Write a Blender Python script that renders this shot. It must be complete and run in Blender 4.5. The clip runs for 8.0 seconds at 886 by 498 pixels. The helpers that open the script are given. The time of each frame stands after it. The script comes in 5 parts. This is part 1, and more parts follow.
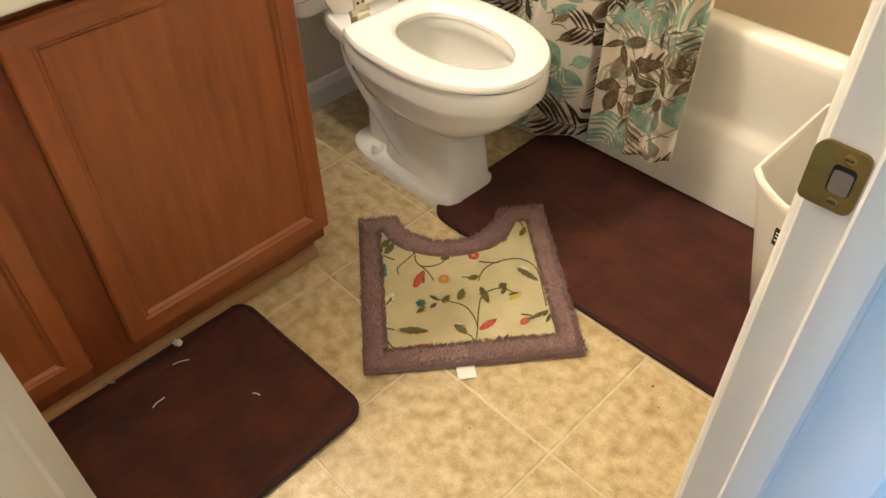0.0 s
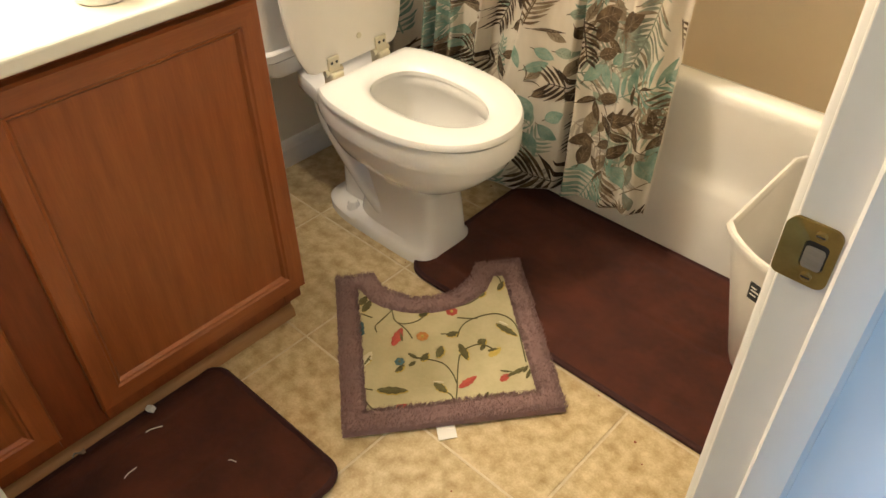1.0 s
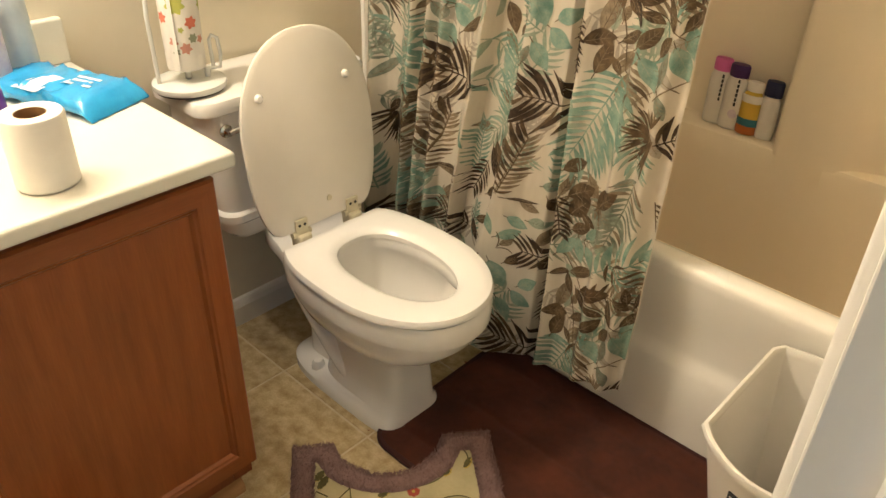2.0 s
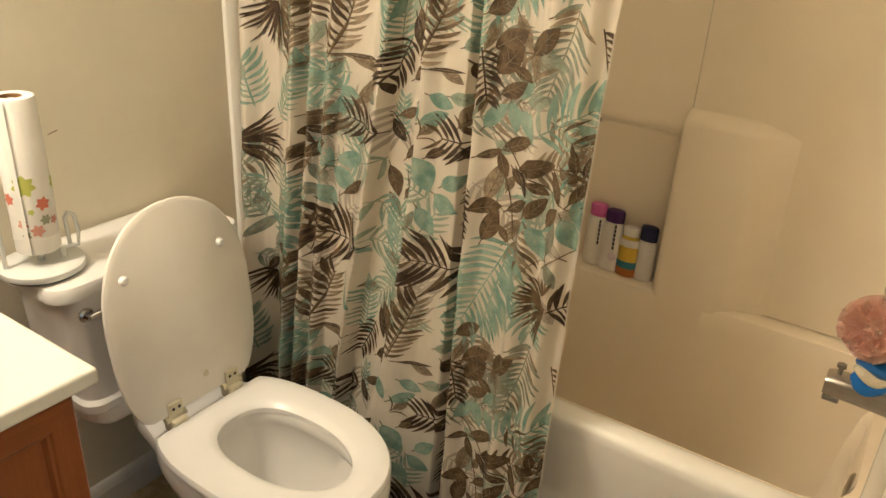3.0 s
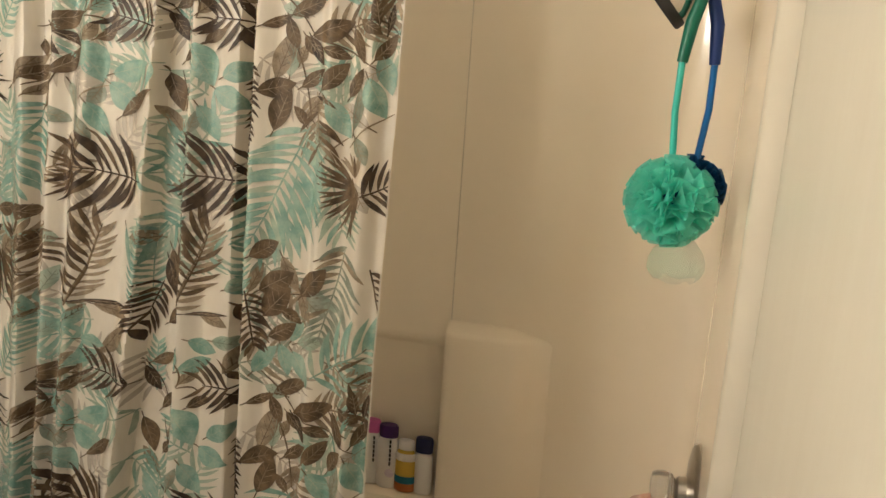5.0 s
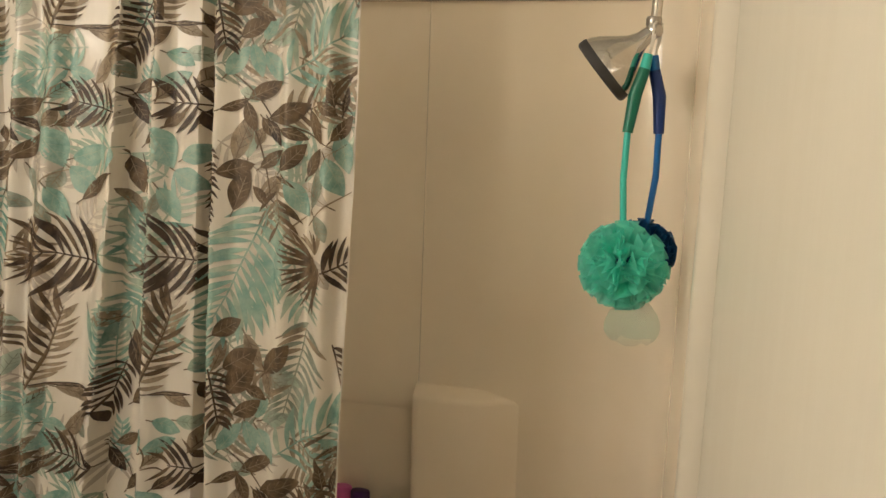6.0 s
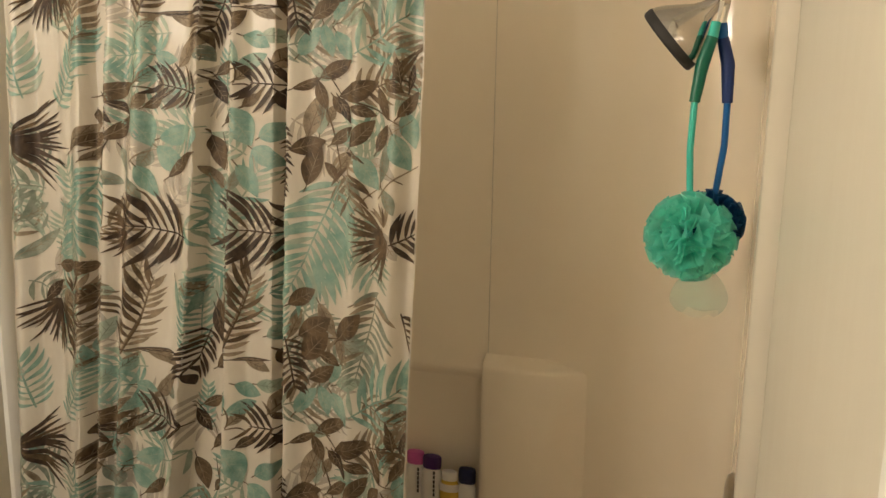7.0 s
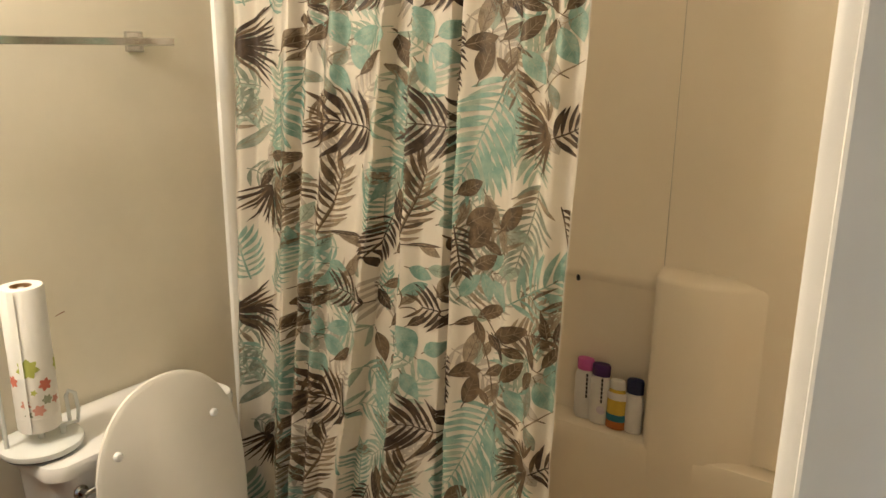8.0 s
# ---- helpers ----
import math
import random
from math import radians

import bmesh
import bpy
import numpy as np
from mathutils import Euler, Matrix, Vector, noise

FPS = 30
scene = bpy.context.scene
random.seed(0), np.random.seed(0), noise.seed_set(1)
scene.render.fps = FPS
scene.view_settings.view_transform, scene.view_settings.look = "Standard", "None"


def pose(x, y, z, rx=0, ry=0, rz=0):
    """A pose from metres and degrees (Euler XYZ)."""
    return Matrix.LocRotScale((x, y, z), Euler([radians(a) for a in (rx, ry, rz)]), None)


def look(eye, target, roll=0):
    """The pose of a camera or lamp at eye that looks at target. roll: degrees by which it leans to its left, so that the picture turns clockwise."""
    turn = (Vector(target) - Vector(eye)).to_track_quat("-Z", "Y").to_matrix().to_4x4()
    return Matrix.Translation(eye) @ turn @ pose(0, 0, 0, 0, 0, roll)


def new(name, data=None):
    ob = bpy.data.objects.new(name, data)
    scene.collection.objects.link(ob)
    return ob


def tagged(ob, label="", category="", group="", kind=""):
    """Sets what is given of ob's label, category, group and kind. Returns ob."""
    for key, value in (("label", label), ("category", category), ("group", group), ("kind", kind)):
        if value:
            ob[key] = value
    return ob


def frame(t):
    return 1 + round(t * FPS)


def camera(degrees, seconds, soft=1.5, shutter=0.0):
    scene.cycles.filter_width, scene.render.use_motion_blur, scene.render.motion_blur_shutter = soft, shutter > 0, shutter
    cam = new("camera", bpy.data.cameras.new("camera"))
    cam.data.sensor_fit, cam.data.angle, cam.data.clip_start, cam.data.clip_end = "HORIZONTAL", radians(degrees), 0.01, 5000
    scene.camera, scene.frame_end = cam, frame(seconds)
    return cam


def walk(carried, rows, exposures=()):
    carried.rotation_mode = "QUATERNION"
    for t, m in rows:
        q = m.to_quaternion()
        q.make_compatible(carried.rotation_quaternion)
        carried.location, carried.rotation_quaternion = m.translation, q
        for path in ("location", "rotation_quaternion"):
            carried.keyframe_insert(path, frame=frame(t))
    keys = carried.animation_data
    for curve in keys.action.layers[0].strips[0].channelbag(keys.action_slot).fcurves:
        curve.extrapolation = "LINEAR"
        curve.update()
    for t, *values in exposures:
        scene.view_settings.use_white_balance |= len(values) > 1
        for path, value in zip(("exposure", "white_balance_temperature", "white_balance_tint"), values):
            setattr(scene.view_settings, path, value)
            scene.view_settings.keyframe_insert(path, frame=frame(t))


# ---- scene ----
cam = camera(60.5, 8.0)
PATH = [
    (0, (0.605, 0.65, 1.2), (-0.429, 1.655, -0.185), -1.0),
    (0.5, (0.598, 0.654, 1.2), (-0.425, 1.703, -0.161), -1.1),
    (1, (0.591, 0.668, 1.216), (-0.456, 1.769, -0.084), -0.6),
    (1.5, (0.568, 0.716, 1.249), (-0.535, 1.879, 0.052), 0.3),
    (1.7, (0.555, 0.751, 1.262), (-0.578, 1.944, 0.126), 0.7),
    (2.8, (0.456, 0.878, 1.368), (-0.587, 2.311, 0.44), 2.9),
    (3, (0.43, 0.884, 1.386), (-0.545, 2.407, 0.531), 3.2),
    (3.5, (0.391, 0.912, 1.431), (-0.442, 2.581, 0.709), 3.6),
    (4, (0.356, 0.921, 1.453), (-0.333, 2.703, 0.863), 4.3),
    (4.5, (0.34, 0.929, 1.462), (-0.205, 2.79, 0.972), 4.9),
    (5, (0.351, 0.93, 1.475), (-0.109, 2.836, 1.083), 3.8),
    (5.2, (0.365, 0.933, 1.484), (-0.079, 2.851, 1.135), 3.4),
    (6.3, (0.375, 0.909, 1.532), (-0.027, 2.849, 1.255), 1.8),
    (6.5, (0.377, 0.903, 1.531), (-0.04, 2.839, 1.249), 1.5),
    (7, (0.402, 0.893, 1.526), (-0.194, 2.77, 1.178), 0.9),
    (7.5, (0.456, 0.879, 1.488), (-0.409, 2.638, 1.091), 0.6),
    (8, (0.514, 0.877, 1.461), (-0.576, 2.474, 0.949), 0.5),
]
walk(cam, [(t, look(eye, target, roll)) for t, eye, target, roll in PATH],
     exposures=((0.0, 0.74, 6050, 10), (1.0, 0.60, 6200, 10), (1.7, 0.36, 6350, 10), (3.0, 0.0, 6250, 10), (4.5, -0.20, 5530, 10), (6.5, -0.68, 5760, 10), (7.0, -0.64, 5900, 10), (8.0, -0.26, 6000, 10)))

# ---- light ----
world = bpy.data.worlds.new("world")
scene.world = world
world.use_nodes = True
wn = world.node_tree.nodes
sky = wn.new("ShaderNodeTexSky")
sky.sky_type = "NISHITA"
sky.sun_disc = False
sky.sun_elevation, sky.sun_rotation = radians(35), radians(200)
wn["Background"].inputs["Strength"].default_value = 0.05
world.node_tree.links.new(sky.outputs["Color"], wn["Background"].inputs["Color"])


def area_lamp(name, m, power, sx, sy, color):
    d = bpy.data.lights.new(name, "AREA")
    d.shape, d.size, d.size_y, d.energy, d.color = "RECTANGLE", sx, sy, power, color
    ob = new(name, d)
    ob.matrix_world = m
    return ob


# three bulbs of the vanity light above the mirror wall, and daylight from the hall window
for by in (0.72, 0.96, 1.20):
    bulb = bpy.data.lights.new("vanity_bulb", "POINT")
    bulb.energy, bulb.shadow_soft_size, bulb.color = 18.0, 0.05, (1.0, 0.85, 0.66)
    new("vanity_bulb", bulb).location = (-0.84, by, 1.87)
area_lamp("hall_daylight", look((0.84, -1.30, 0.85), (0.80, 0.6, 0.6)), 32.0, 0.35, 1.2, (0.24, 0.52, 1.0))


# ---- materials ----
def material(name, color, color2=None, rough=0.5, metal=0.0, scale=30.0, bump=0.0, bump_scale=200.0, detail=4.0,
             stretch=(1, 1, 1), spread=0.5, coat=0.0, sheen=0.0, transmission=0.0, ior=1.45, alpha=1.0, rand=0.0, sss=0.0, rough_var=0.0):
    """A procedural surface: two tones mixed by coarse and fine noise, with fine relief."""
    m = bpy.data.materials.new(name)
    m.use_nodes = True
    nt = m.node_tree
    n, l = nt.nodes, nt.links
    b = n["Principled BSDF"]
    tc = n.new("ShaderNodeNewGeometry")
    mp = n.new("ShaderNodeMapping")
    mp.inputs["Scale"].default_value = stretch
    l.new(tc.outputs["Position"], mp.inputs["Vector"])
    big = n.new("ShaderNodeTexNoise")
    big.inputs["Scale"].default_value, big.inputs["Detail"].default_value = scale, detail
    fine = n.new("ShaderNodeTexNoise")
    fine.inputs["Scale"].default_value, fine.inputs["Detail"].default_value = scale * 6.5, 3.0
    for t in (big, fine):
        l.new(mp.outputs["Vector"], t.inputs["Vector"])
    mix = n.new("ShaderNodeMath")
    mix.operation = "MULTIPLY_ADD"
    mix.inputs[1].default_value = 0.35
    l.new(fine.outputs["Fac"], mix.inputs[0])
    l.new(big.outputs["Fac"], mix.inputs[2])
    ramp = n.new("ShaderNodeMapRange")
    ramp.inputs["From Min"].default_value, ramp.inputs["From Max"].default_value = 0.675 - spread * 0.5, 0.675 + spread * 0.5
    l.new(mix.outputs[0], ramp.inputs["Value"])
    col = n.new("ShaderNodeMix")
    col.data_type = "RGBA"
    c2 = color2 or tuple(c * 0.9 for c in color)
    col.inputs[6].default_value, col.inputs[7].default_value = (*color, 1), (*c2, 1)
    l.new(ramp.outputs["Result"], col.inputs[0])
    out = col.outputs[2]
    if rand:
        oi = n.new("ShaderNodeObjectInfo")
        mr = n.new("ShaderNodeMapRange")
        mr.inputs["To Min"].default_value, mr.inputs["To Max"].default_value = 1 - rand, 1 + rand
        l.new(oi.outputs["Random"], mr.inputs["Value"])
        hs = n.new("ShaderNodeHueSaturation")
        l.new(out, hs.inputs["Color"])
        l.new(mr.outputs["Result"], hs.inputs["Value"])
        out = hs.outputs["Color"]
    l.new(out, b.inputs["Base Color"])
    b.inputs["Roughness"].default_value = rough
    if rough_var:
        rr = n.new("ShaderNodeMapRange")
        rr.inputs["To Min"].default_value, rr.inputs["To Max"].default_value = rough, rough + rough_var
        l.new(big.outputs["Fac"], rr.inputs["Value"])
        l.new(rr.outputs["Result"], b.inputs["Roughness"])
    b.inputs["Metallic"].default_value = metal
    b.inputs["Coat Weight"].default_value = coat
    b.inputs["Coat Roughness"].default_value = 0.08
    b.inputs["Sheen Weight"].default_value = sheen
    b.inputs["Transmission Weight"].default_value = transmission
    b.inputs["IOR"].default_value = ior
    b.inputs["Alpha"].default_value = alpha
    if sss:
        b.inputs["Subsurface Weight"].default_value = sss
        b.inputs["Subsurface Radius"].default_value = (0.004, 0.004, 0.003)
    if bump:
        bn = n.new("ShaderNodeTexNoise")
        bn.inputs["Scale"].default_value, bn.inputs["Detail"].default_value = bump_scale, 4.0
        l.new(mp.outputs["Vector"], bn.inputs["Vector"])
        bp = n.new("ShaderNodeBump")
        bp.inputs["Strength"].default_value, bp.inputs["Distance"].default_value = bump, 0.002
        l.new(bn.outputs["Fac"], bp.inputs["Height"])
        l.new(bp.outputs["Normal"], b.inputs["Normal"])
    return m


def let_through(m, amount):
    """Thin cloth or netting: part of the light passes through."""
    n, l = m.node_tree.nodes, m.node_tree.links
    b, out = n["Principled BSDF"], n["Material Output"]
    tr = n.new("ShaderNodeBsdfTranslucent")
    src = b.inputs["Base Color"].links[0].from_socket
    l.new(src, tr.inputs["Color"])
    mx = n.new("ShaderNodeMixShader")
    mx.inputs[0].default_value = amount
    l.new(b.outputs[0], mx.inputs[1])
    l.new(tr.outputs[0], mx.inputs[2])
    l.new(mx.outputs[0], out.inputs["Surface"])
    return m


WALL = material("wall_paint", (0.72, 0.66, 0.525), (0.68, 0.62, 0.49), rough=0.6, scale=6, bump=0.12, bump_scale=260)
WALL_GLOSS = material("right_wall_paint", (0.66, 0.625, 0.53), (0.61, 0.565, 0.465), rough=0.42, scale=5, stretch=(1, 3, 0.35), spread=0.7, bump=0.08, bump_scale=120)
CEILING = material("ceiling_paint", (0.84, 0.82, 0.77), rough=0.8, scale=8, bump=0.2, bump_scale=150)
TRIM = material("white_trim_paint", (0.76, 0.74, 0.70), (0.68, 0.65, 0.60), rough=0.32, scale=9, stretch=(1, 1, 0.3), spread=0.8, bump=0.06, bump_scale=90)
TILE = material("tan_floor_tile", (0.66, 0.545, 0.335), (0.33, 0.225, 0.095), rough=0.26, scale=36, spread=0.5, detail=13, bump=0.12, bump_scale=90, rand=0.06, rough_var=0.15)
GROUT = material("pale_grout", (0.66, 0.57, 0.40), (0.52, 0.43, 0.28), rough=0.75, scale=40, bump=0.3)
HALL_FLOOR = material("hall_carpet", (0.32, 0.27, 0.21), rough=0.95, scale=60, bump=0.6, bump_scale=500)
WOOD = material("stained_wood", (0.33, 0.100, 0.026), (0.205, 0.056, 0.0135), rough=0.38, scale=15, stretch=(3.4, 3.4, 0.30), spread=0.6, detail=9, bump=0.12, bump_scale=120, coat=0.12)
WOOD_RAIL = material("stained_wood_rail", (0.33, 0.100, 0.026), (0.20, 0.055, 0.0135), rough=0.38, scale=15, stretch=(3.4, 0.30, 3.4), spread=0.6, detail=9, bump=0.12, bump_scale=120, coat=0.12)
WOOD_DARK = material("dark_frame_wood", (0.26, 0.065, 0.016), (0.15, 0.034, 0.008), rough=0.42, scale=16, stretch=(3.0, 3.0, 0.35), spread=0.7, bump=0.1)
TOE_WOOD = material("tan_toe_moulding", (0.40, 0.22, 0.085), (0.27, 0.13, 0.045), rough=0.5, scale=20, stretch=(3, 0.3, 3), spread=0.7)
COUNTER = material("cream_cultured_marble", (0.79, 0.77, 0.69), (0.745, 0.725, 0.635), rough=0.16, scale=5, coat=0.3)
PORCELAIN = material("porcelain", (0.82, 0.80, 0.76), (0.79, 0.77, 0.725), rough=0.09, scale=5, coat=0.5)
SEAT = material("toilet_seat_enamel", (0.83, 0.815, 0.78), (0.80, 0.785, 0.745), rough=0.2, scale=6, coat=0.3)
LID = material("toilet_lid_enamel", (0.80, 0.755, 0.675), (0.76, 0.715, 0.635), rough=0.24, scale=5, coat=0.2)
HINGE = material("yellowed_hinge_plastic", (0.68, 0.62, 0.45), (0.56, 0.50, 0.35), rough=0.45, scale=40)
FIBRE = material("cream_fibreglass", (0.90, 0.79, 0.62), (0.875, 0.76, 0.585), rough=0.15, scale=3.5, coat=0.3)
# same fibreglass as FIBRE, without the warm bounce light coloured into the panels
FLANGE = material("fibreglass_lit_flange", (0.68, 0.635, 0.53), (0.65, 0.60, 0.495), rough=0.2, scale=4, coat=0.3)
TUB = material("tub_enamel", (0.89, 0.87, 0.81), (0.86, 0.835, 0.77), rough=0.14, scale=4, coat=0.4)
CHROME = material("chrome", (0.62, 0.60, 0.57), (0.52, 0.50, 0.47), rough=0.14, metal=1.0, scale=25)
NICKEL = material("brushed_nickel", (0.47, 0.44, 0.40), (0.36, 0.335, 0.30), rough=0.3, metal=1.0, scale=30, stretch=(1, 1, 6))
BRASS = material("aged_brass", (0.42, 0.30, 0.10), (0.27, 0.19, 0.065), rough=0.34, metal=1.0, scale=60, spread=0.8, bump=0.1)
DARK = material("dark_rubber", (0.035, 0.032, 0.03), rough=0.55)
BLACK = material("black_print", (0.02, 0.02, 0.022), rough=0.5)
RUG = material("brown_plush", (0.088, 0.0205, 0.0078), (0.029, 0.0066, 0.0034), rough=0.95, scale=11, spread=0.6, bump=0.6, bump_scale=420, sheen=0.03)
RUG_EDGE = material("brown_rug_binding", (0.040, 0.010, 0.008), rough=0.9, scale=30, bump=0.5, bump_scale=500)
SHAG = material("mauve_shag", (0.30, 0.185, 0.165), (0.20, 0.115, 0.105), rough=0.95, scale=30, spread=0.7, bump=0.4, bump_scale=400, sheen=0.2)
MATTING = material("olive_cream_mat", (0.52, 0.455, 0.27), (0.43, 0.375, 0.215), rough=0.85, scale=18, bump=0.5, bump_scale=600)
BIN = material("white_plastic", (0.79, 0.76, 0.71), (0.76, 0.73, 0.675), rough=0.36, scale=8)
PAPER = material("white_paper", (0.84, 0.81, 0.75), (0.81, 0.78, 0.72), rough=0.9, scale=50, bump=0.12, bump_scale=160)
CARD = material("brown_card_core", (0.30, 0.17, 0.075), rough=0.9)
CLOTH = material("cream_polyester", (0.77, 0.72, 0.63), (0.66, 0.60, 0.505), rough=0.30, scale=14, stretch=(1, 1, 0.4), bump=0.12, bump_scale=500)
P_DARK = material("print_dark_brown", (0.018, 0.010, 0.005), (0.080, 0.048, 0.025), rough=0.58, scale=70, spread=0.42)
P_BROWN = material("print_brown", (0.046, 0.028, 0.012), (0.17, 0.113, 0.058), rough=0.58, scale=60, spread=0.42)
P_TAUPE = material("print_taupe", (0.145, 0.105, 0.062), (0.35, 0.275, 0.185), rough=0.55, scale=55, spread=0.42)
P_TEAL = material("print_teal", (0.13, 0.255, 0.20), (0.34, 0.44, 0.36), rough=0.45, scale=45, spread=0.42)
P_GREEN = material("print_sage", (0.22, 0.30, 0.225), (0.43, 0.46, 0.36), rough=0.45, scale=45, spread=0.5)
P_GREY = material("print_grey_green", (0.13, 0.155, 0.115), (0.33, 0.345, 0.27), rough=0.45, scale=50, spread=0.42)

let_through(CLOTH, 0.47)
for m_ in (P_DARK, P_BROWN, P_TAUPE, P_TEAL, P_GREEN, P_GREY):
    let_through(m_, 0.27)


# ---- mesh helpers ----
def part(name, bm, mat, parent=None, label="", smooth=False, bevel=0.0, seg=2):
    me = bpy.data.meshes.new(name)
    bmesh.ops.recalc_face_normals(bm, faces=bm.faces[:])
    if bevel:
        sharp = [e for e in bm.edges if len(e.link_faces) == 2 and e.calc_face_angle(0) > 0.6]
        bmesh.ops.bevel(bm, geom=sharp, offset=bevel, segments=seg, profile=0.5, affect="EDGES")
    bm.to_mesh(me)
    bm.free()
    me.materials.append(mat)
    if smooth:
        for p in me.polygons:
            p.use_smooth = True
        me.set_sharp_from_angle(angle=radians(38))
    ob = new(name, me)
    if parent is not None:
        ob.parent = parent
    if label:
        ob["label"] = label
    return ob


def empty(name, label, category, group="", kind="", at=(0, 0, 0)):
    return tagged(new(name), label, category, group, kind)


def box(x0, x1, y0, y1, z0, z1, bm=None):
    bm = bm or bmesh.new()
    v = [bm.verts.new((x, y, z)) for x in (x0, x1) for y in (y0, y1) for z in (z0, z1)]
    for f in ((0, 1, 3, 2), (4, 6, 7, 5), (0, 4, 5, 1), (2, 3, 7, 6), (0, 2, 6, 4), (1, 5, 7, 3)):
        bm.faces.new([v[i] for i in f])
    return bm


def loft(rings, cap0=True, cap1=True, closed=True, bm=None):
    """Joins rings of points of equal length into a skin."""
    bm = bm or bmesh.new()
    rows = [[bm.verts.new(p) for p in r] for r in rings]
    n = len(rows[0])
    for a, b in zip(rows, rows[1:]):
        for i in range(n if closed else n - 1):
            j = (i + 1) % n
            bm.faces.new((a[i], a[j], b[j], b[i]))
    if cap0:
        bm.faces.new(rows[0][::-1])
    if cap1:
        bm.faces.new(rows[-1])
    return bm


def lathe(profile, at=(0, 0, 0), n=32, m=None, bm=None):
    """profile: (radius, height) pairs round z, then moved to `at` or by the pose m."""
    m = m or Matrix.Translation(at)
    rings = [[m @ Vector((max(r, 1e-4) * math.cos(2 * math.pi * i / n), max(r, 1e-4) * math.sin(2 * math.pi * i / n), h)) for i in range(n)] for r, h in profile]
    return loft(rings, bm=bm)


def tube(points, r, n=12, bm=None):
    """A round rod along points; r: one radius or one for each point."""
    pts = [Vector(p) for p in points]
    rad = r if isinstance(r, (list, tuple)) else [r] * len(pts)
    rings = []
    side = None
    for i, p in enumerate(pts):
        d = (pts[min(i + 1, len(pts) - 1)] - pts[max(i - 1, 0)]).normalized()
        if side is None:
            side = d.cross(Vector((0, 0, 1)) if abs(d.z) < 0.9 else Vector((1, 0, 0))).normalized()
        side = (side - d * side.dot(d)).normalized()
        up = d.cross(side)
        rings.append([p + (side * math.cos(2 * math.pi * k / n) + up * math.sin(2 * math.pi * k / n)) * rad[i] for k in range(n)])
    return loft(rings, bm=bm)


def prism(outline, z0, z1, bm=None):
    return loft([[(x, y, z0) for x, y in outline], [(x, y, z1) for x, y in outline]], bm=bm)


def rounded_rect(x0, x1, y0, y1, r, n=6):
    pts = []
    for cx, cy, a in ((x1 - r, y1 - r, 0), (x0 + r, y1 - r, 90), (x0 + r, y0 + r, 180), (x1 - r, y0 + r, 270)):
        for i in range(n + 1):
            t = radians(a + 90 * i / n)
            pts.append((cx + r * math.cos(t), cy + r * math.sin(t)))
    return pts


def egg(cx, cy, back, front, half, n=40, p=2.2, pb=2.6):
    """Egg outline, long along x: back to the wall, front to the room."""
    pts = []
    for i in range(n):
        t = 2 * math.pi * i / n
        c, s = math.cos(t), math.sin(t)
        q = p if c > 0 else pb
        ex = (front if c > 0 else back) * math.copysign(abs(c) ** (2 / q), c)
        ey = half * math.copysign(abs(s) ** (2 / q), s)
        pts.append((cx + ex, cy + ey))
    return pts


# ---- the room's shell ----
XL, XR, YF, YB, ZC = -0.965, 0.510, 0.26, 2.62, 2.44
HX = 0.62          # hall face of the right wall
JY0, JY1 = 0.42, 1.140   # clear opening of the doorway

structure = "structure"
tagged(part("wall_left", box(XL - 0.1, XL, YF - 0.1, YB + 0.1, 0, ZC), WALL), "beige painted wall behind the toilet and vanity", "wall", kind=structure)
tagged(part("wall_front", box(XL, XR, YF - 0.1, YF, 0, ZC), WALL), "beige painted wall closing the bathroom", "wall", kind=structure)
tagged(part("wall_back", box(XL, HX + 1.4, YB, YB + 0.1, 0, ZC), WALL), "beige painted wall above the shower surround", "wall", kind=structure)
bm = box(XR, HX, JY1 + 0.02, 1.985, 0, ZC)
box(0.537, HX, 1.985, YB, 0, ZC, bm)
box(XR, HX, YF - 0.1, JY0 - 0.02, 0, ZC, bm)
box(XR, HX, JY0 - 0.02, JY1 + 0.02, 2.06, ZC, bm)
tagged(part("wall_right", bm, WALL_GLOSS), "cream painted wall with faint scuffs beside the doorway", "wall", kind=structure)
tagged(part("ceiling", box(XL - 0.1, HX + 1.4, -1.5, YB + 0.1, ZC, ZC + 0.08), CEILING), "white painted ceiling", "ceiling", kind=structure)
bm = box(HX + 1.3, HX + 1.4, -1.5, YB, 0, ZC)
box(XL - 0.1, HX + 1.3, -1.6, -1.5, 0, 0.6, bm)
box(XL - 0.1, HX + 1.3, -1.6, -1.5, 2.1, ZC, bm)
box(HX - 0.1, HX, -1.5, YF - 0.1, 0, ZC, bm)
tagged(part("wall_hall", bm, WALL), "plain painted hall wall", "wall", kind=structure)
tagged(part("floor_hall", box(HX - 0.08, HX + 1.4, -1.5, YB, -0.05, -0.002), HALL_FLOOR), "plain hall floor covering", "floor", kind=structure)
floor = tagged(part("floor", box(XL, HX - 0.08, YF, YB, -0.05, -0.0016), GROUT), "tan mottled floor tiles with pale grout lines", "floor", kind=structure)

# baseboard along the left wall, moulded top
prof = [(0, 0), (0.014, 0), (0.014, 0.055), (0.010, 0.068), (0.006, 0.075), (0.0, 0.08)]
tagged(part("baseboard", loft([[(XL + a, y, b) for a, b in prof] for y in (1.34, 2.05)]), TRIM), "white painted baseboard behind the toilet", "baseboard", kind=structure)
tagged(part("baseboard", loft([[(XR - a, y, b) for a, b in prof] for y in (1.23, 2.05)]), TRIM), "white painted baseboard beside the doorway", "baseboard", kind=structure)

